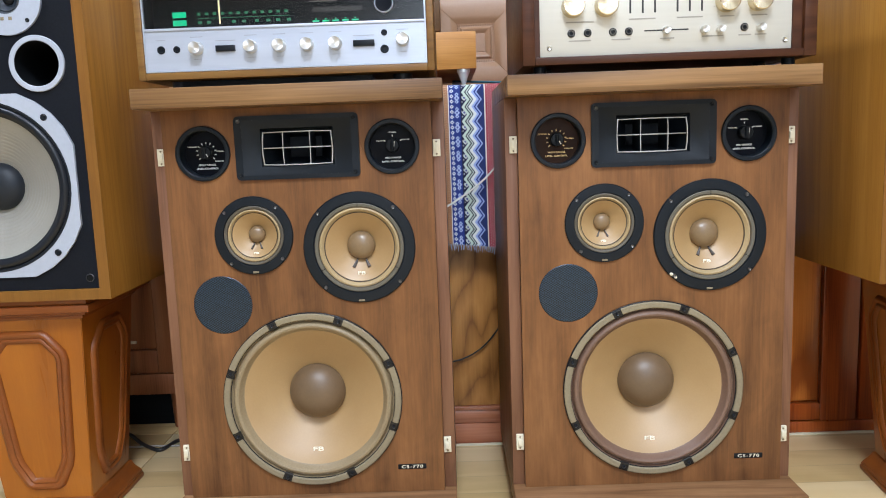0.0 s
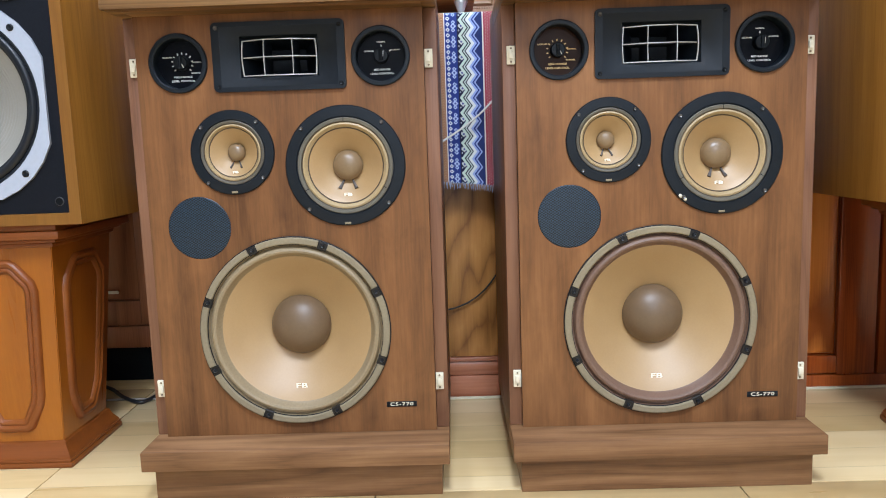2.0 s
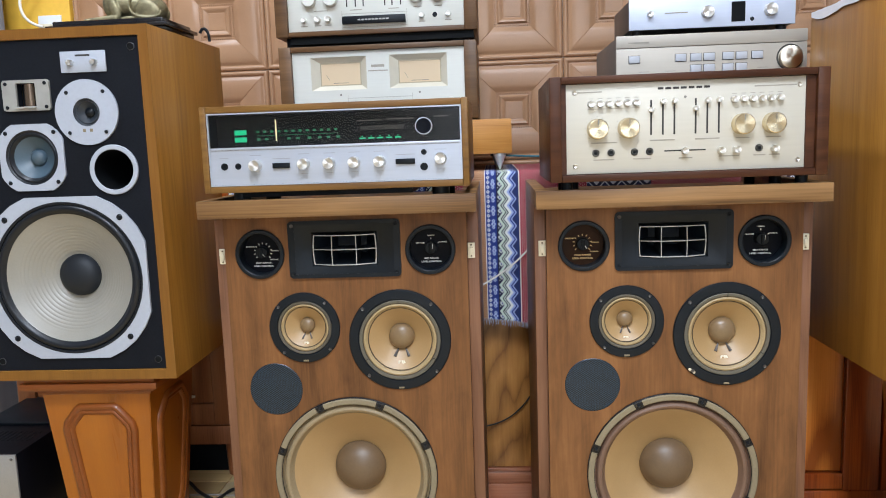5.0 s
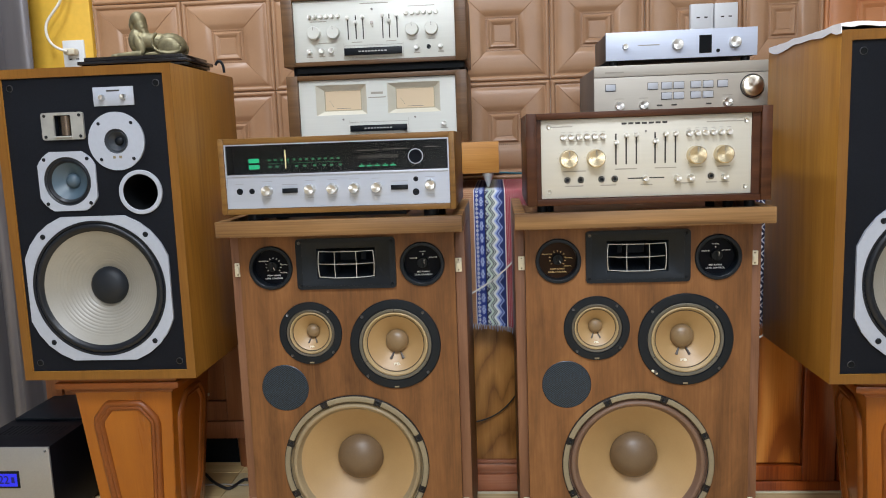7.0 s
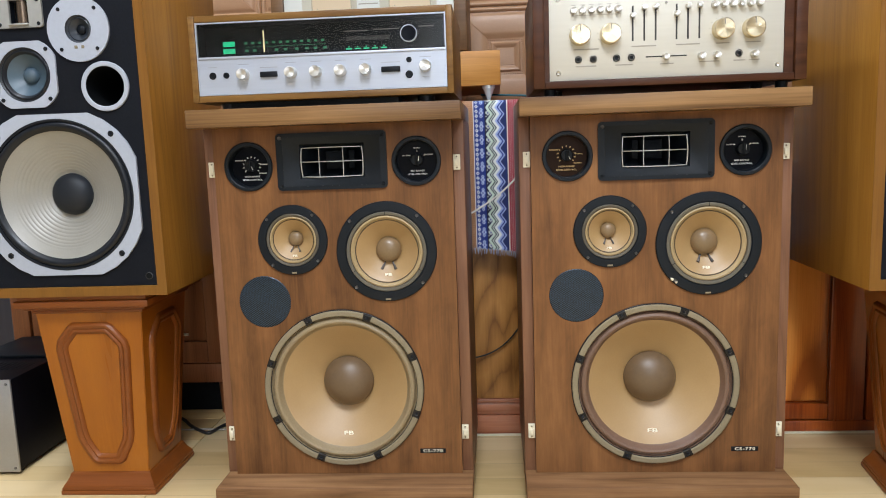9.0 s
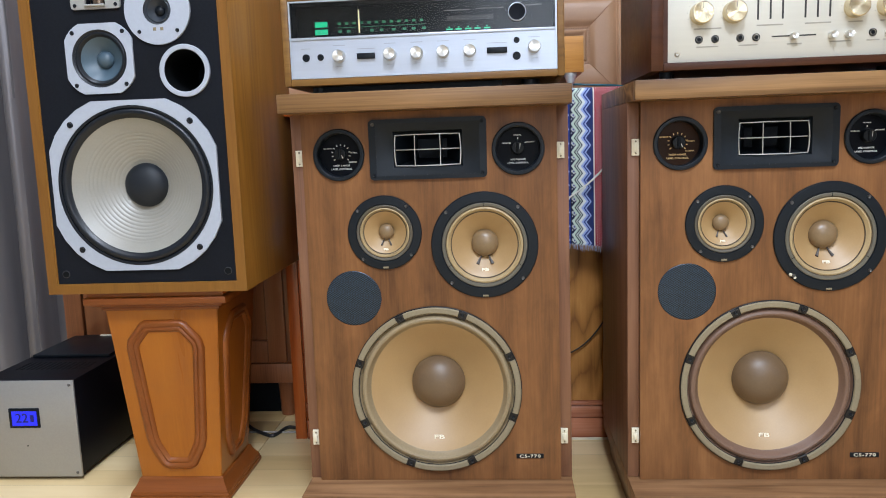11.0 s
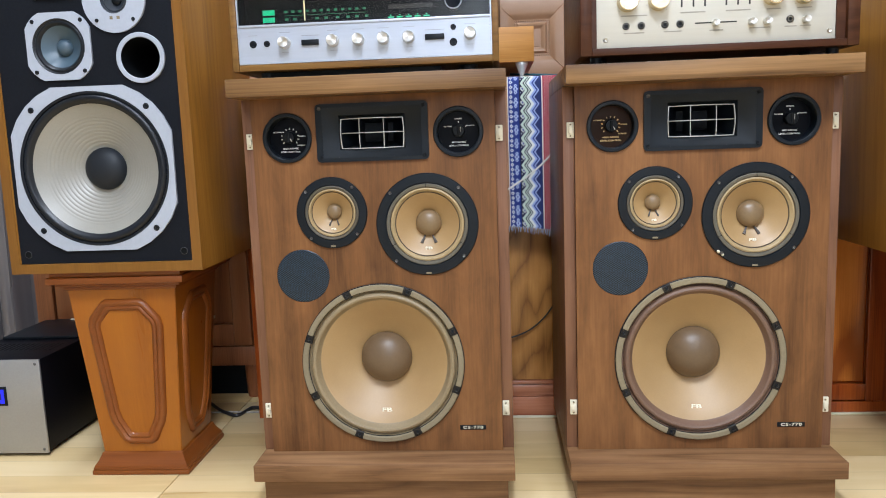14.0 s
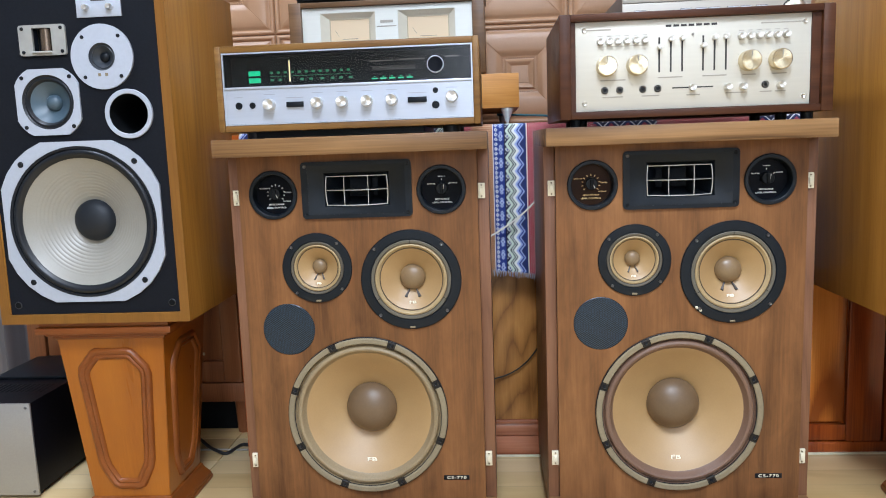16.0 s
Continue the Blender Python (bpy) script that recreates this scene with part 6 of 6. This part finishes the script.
def draped_cloth():
    """A thin white cloth over the top of the second studio loudspeaker, hanging a little over its edges."""
    bm = bmesh.new()
    n, m = 44, 40
    left, front, top = 0.7245, 1.274, 1.1512
    grid = []
    for i in range(n + 1):
        u = -0.030 + 0.425 * i / n
        row = []
        for j in range(m + 1):
            v = -0.022 + 0.405 * j / m
            swell = max(0.0, noise.noise(Vector((u * 6, v * 6, 4.3))))
            z = top + 0.008 + 0.0060 * abs(noise.noise(Vector((u * 15, v * 15, 3)))) + 0.020 * swell * min(1, max(0, u) / 0.05)
            x, y = left + u, front + v
            hang = 0.4 + 0.6 * abs(noise.noise(Vector((v * 11, 1.7, 2))))
            if u < 0:
                x, z = left - 0.0035, z + u * hang
            hang = 0.25 + 0.9 * abs(noise.noise(Vector((u * 9, 5.7, 2))))
            if v < 0:
                y, z = front - 0.0035, z + v * hang
            row.append(bm.verts.new((x, y, z)))
        grid.append(row)
    for i in range(n):
        for j in range(m):
            bm.faces.new((grid[i][j], grid[i + 1][j], grid[i + 1][j + 1], grid[i][j + 1]))
    bmesh.ops.recalc_face_normals(bm, faces=bm.faces)
    bmesh.ops.solidify(bm, geom=bm.faces[:], thickness=0.0018)
    return solid("white_cloth", bm, plain("white_cotton", (0.82, 0.83, 0.86), 0.9, 0, 0.03, 500, 0.3), "thin white cloth lying on top of a loudspeaker", "cloth")


draped_cloth()


def socket_plate(x, z, w, h, label):
    t = thing("wall_socket", (x, Y1 - 0.016, z), label, "socket")
    part("plate", B(-w / 2, w / 2, -0.012, 0.010, -h / 2, h / 2, bevel=0.003), plain("socket_plastic", (0.70, 0.72, 0.74), 0.4, 0, 0.02), t)
    for dx in (-0.012, 0.012):
        part("slot", B(dx - 0.005, dx + 0.005, -0.0126, -0.011, -0.002, 0.002), INK, t)
    return t


socket_plate(0.7265, 1.325, 0.072, 0.085, "white plastic socket plate on the panelled wall")
socket_plate(0.8015, 1.325, 0.072, 0.085, "white plastic socket plate on the panelled wall")
outlet = socket_plate(-1.345, 1.285, 0.075, 0.125, "white wall socket with plugs on the yellow wall")
for dz in (0.022, -0.040):
    part("plug", B(-0.018, 0.020, -0.045, -0.012, dz - 0.010, dz + 0.010, bevel=0.005), CREAM, outlet)

CABLE_WHITE = plain("white_cable", (0.74, 0.72, 0.66), 0.45)
CABLE_BLACK = plain("black_cable", (0.014, 0.014, 0.015), 0.45)
wire("cable", [(-1.345, 2.245, 1.307), (-1.385, 2.235, 1.315), (-1.412, 2.235, 1.36), (-1.405, 2.24, 1.41), (-1.36, 2.245, 1.45), (-1.325, 2.25, 1.52), (-1.32, 2.26, 1.70)], 0.0045, CABLE_WHITE, "white mains cable curving up from a wall socket", "cable")
wire("cable", [(-1.345, 2.245, 1.247), (-1.375, 2.24, 1.235), (-1.38, 2.24, 1.18), (-1.375, 2.24, 1.0), (-1.375, 2.24, 0.84)], 0.0045, CABLE_WHITE, "white mains cable hanging below a wall socket", "cable")
wire("cable", [(-0.92, 1.90, 0.0055), (-0.85, 1.885, 0.0055), (-0.795, 1.80, 0.0055), (-0.745, 1.765, 0.0055), (-0.712, 1.735, 0.0055), (-0.702, 1.825, 0.0055), (-0.67, 1.797, 0.0055), (-0.60, 1.790, 0.0055), (-0.55, 1.78, 0.0055)], 0.0045, CABLE_BLACK, "black mains cable lying on the floor", "cable")
wire("cable", [(-0.90, 1.80, 0.003), (-0.82, 1.775, 0.003), (-0.76, 1.79, 0.003), (-0.70, 1.775, 0.003), (-0.64, 1.785, 0.003), (-0.58, 1.77, 0.003)], 0.0024, plain("grey_cable", (0.30, 0.28, 0.25), 0.5), "thin grey cable lying on the floor", "cable")
wire("cable", [(-0.10, 1.735, 0.200), (-0.02, 1.735, 0.200), (0.03, 1.735, 0.212), (0.075, 1.735, 0.242), (0.105, 1.735, 0.280), (0.14, 1.735, 0.34)], 0.0019, CABLE_BLACK, "thin black cable in front of the sideboard", "cable")
wire("cable", [(0.02, 2.02, 0.872), (0.07, 2.01, 0.869), (0.13, 2.00, 0.865), (0.20, 2.01, 0.861), (0.30, 2.02, 0.848)], 0.0030, plain("teal_cable", (0.005, 0.10, 0.14), 0.4), "teal cable lying behind the platforms", "cable")
wire("wire", [(-0.06, 1.6605, 0.548), (-0.007, 1.6605, 0.576), (0.03, 1.6605, 0.598), (0.07, 1.6605, 0.626), (0.097, 1.6605, 0.652), (0.13, 1.6605, 0.69)], 0.0021, CABLE_WHITE, "thin white wire across the hanging cloth", "wire")
wire("wire", [(0.735, 1.660, 0.62), (0.742, 1.662, 0.54), (0.747, 1.665, 0.49), (0.740, 1.665, 0.455), (0.70, 1.664, 0.44)], 0.0026, CABLE_WHITE, "white wire hanging behind a loudspeaker", "wire")


# ---------------------------------------------------------------- panels of the wall and tiles of the floor
def leather_panel_mesh(size):
    bm = bmesh.new()
    h = size / 2
    prof = [(h - 0.0003, 0.000), (h - 0.0012, 0.0045), (h - 0.004, 0.0085), (h - 0.008, 0.0100), (h - 0.012, 0.0090), (h - 0.0155, 0.0050), (h - 0.0165, 0.0030), (h - 0.0185, 0.0032),
            (h - 0.022, 0.0066), (h - 0.030, 0.0092), (h - 0.044, 0.0106), (h - 0.060, 0.0108), (h - 0.076, 0.0098), (h - 0.087, 0.0080), (0.0575, 0.0058), (0.0560, 0.0048), (0.0475, 0.0048),
            (0.0460, 0.0050), (0.0440, 0.0085), (0.0405, 0.0110), (0.0355, 0.0105), (0.0310, 0.0075), (0.0275, 0.0052), (0.0262, 0.0052), (0.0250, 0.0066), (0.0, 0.0072)]
    rings = []
    for r, f in prof:
        if r == 0:
            rings.append([bm.verts.new((0, -f, 0))])
            continue
        ring = []
        crease = 0.0016 if h - 0.09 < r < h - 0.019 or (0.0575 < r < h - 0.02) else 0.0
        e = min(0.0018, r * 0.08)
        for k in range(4):
            c, s = (1, 1), (-1, 1)
            corner = ((1, -1), (1, 1), (-1, 1), (-1, -1))[k]
            nxt = ((1, 1), (-1, 1), (-1, -1), (1, -1))[k]
            prv = ((-1, -1), (1, -1), (1, 1), (-1, 1))[k]
            cv = Vector((corner[0] * r, corner[1] * r))
            for d, toward in ((e, prv), (0, nxt), (e, nxt)):
                p = cv + (Vector((toward[0] * r, toward[1] * r)) - cv).normalized() * d
                ring.append(bm.verts.new((p.x, -(f - (crease if d == 0 else 0)), p.y)))
        rings.append(ring)
    for a, b in zip(rings, rings[1:]):
        for i in range(12):
            j = (i + 1) % 12
            bm.faces.new((a[i], a[j], b[j], b[i]) if len(b) > 1 else (a[i], a[j], b[0]))
    for k in range(4):
        for i in range(15):
            u = -0.0518 + 0.1036 * i / 15
            x, z = ((u, -0.0518), (0.0518, u), (-u, 0.0518), (-0.0518, -u))[k]
            bmesh.ops.create_icosphere(bm, subdivisions=1, radius=0.0029, matrix=Matrix.Translation((x, -0.0052, z)))
    smooth(bm, 40)
    me = bpy.data.meshes.new("leather_panel")
    bm.to_mesh(me)
    bm.free()
    me.materials.append(LEATHER)
    return me


PITCH = 0.305
panel_mesh = leather_panel_mesh(PITCH)
orange_mesh = panel_mesh.copy()
orange_mesh.materials[0] = LEATHER_ORANGE
for row in range(-3, 6):
    for col in range(-5, 7):
        # past x = 0.858 one column is narrower, and the leather beyond it is orange
        p = new("leather_panel", panel_mesh if col < 3 else orange_mesh)
        p.parent = wall_north
        x = 0.248 + PITCH * (col + 0.5) - (0.053 if col > 2 else 0.0265 if col == 2 else 0.0)
        p.matrix_basis = pose(x, Y1 - 0.0005, 1.1545 + PITCH * (row + 0.5)) @ Matrix.Diagonal((0.826 if col == 2 else 1, 1, 1, 1))

tile = bmesh.new()
box(tile, -0.299, 0.299, -0.299, 0.299, -0.0058, 0.0, bevel=0.0012)
smooth(tile)
tile_mesh = bpy.data.meshes.new("floor_tile")
tile.to_mesh(tile_mesh)
tile.free()
tile_mesh.materials.append(FLOOR)
for i in range(-3, 6):
    for j in range(-9, 2):
        p = new("floor_tile", tile_mesh)
        p.parent = floor
        p.matrix_basis = pose(-0.73 + 0.6 * (i + 0.5), 1.27 + 0.6 * (j + 0.5), 0)
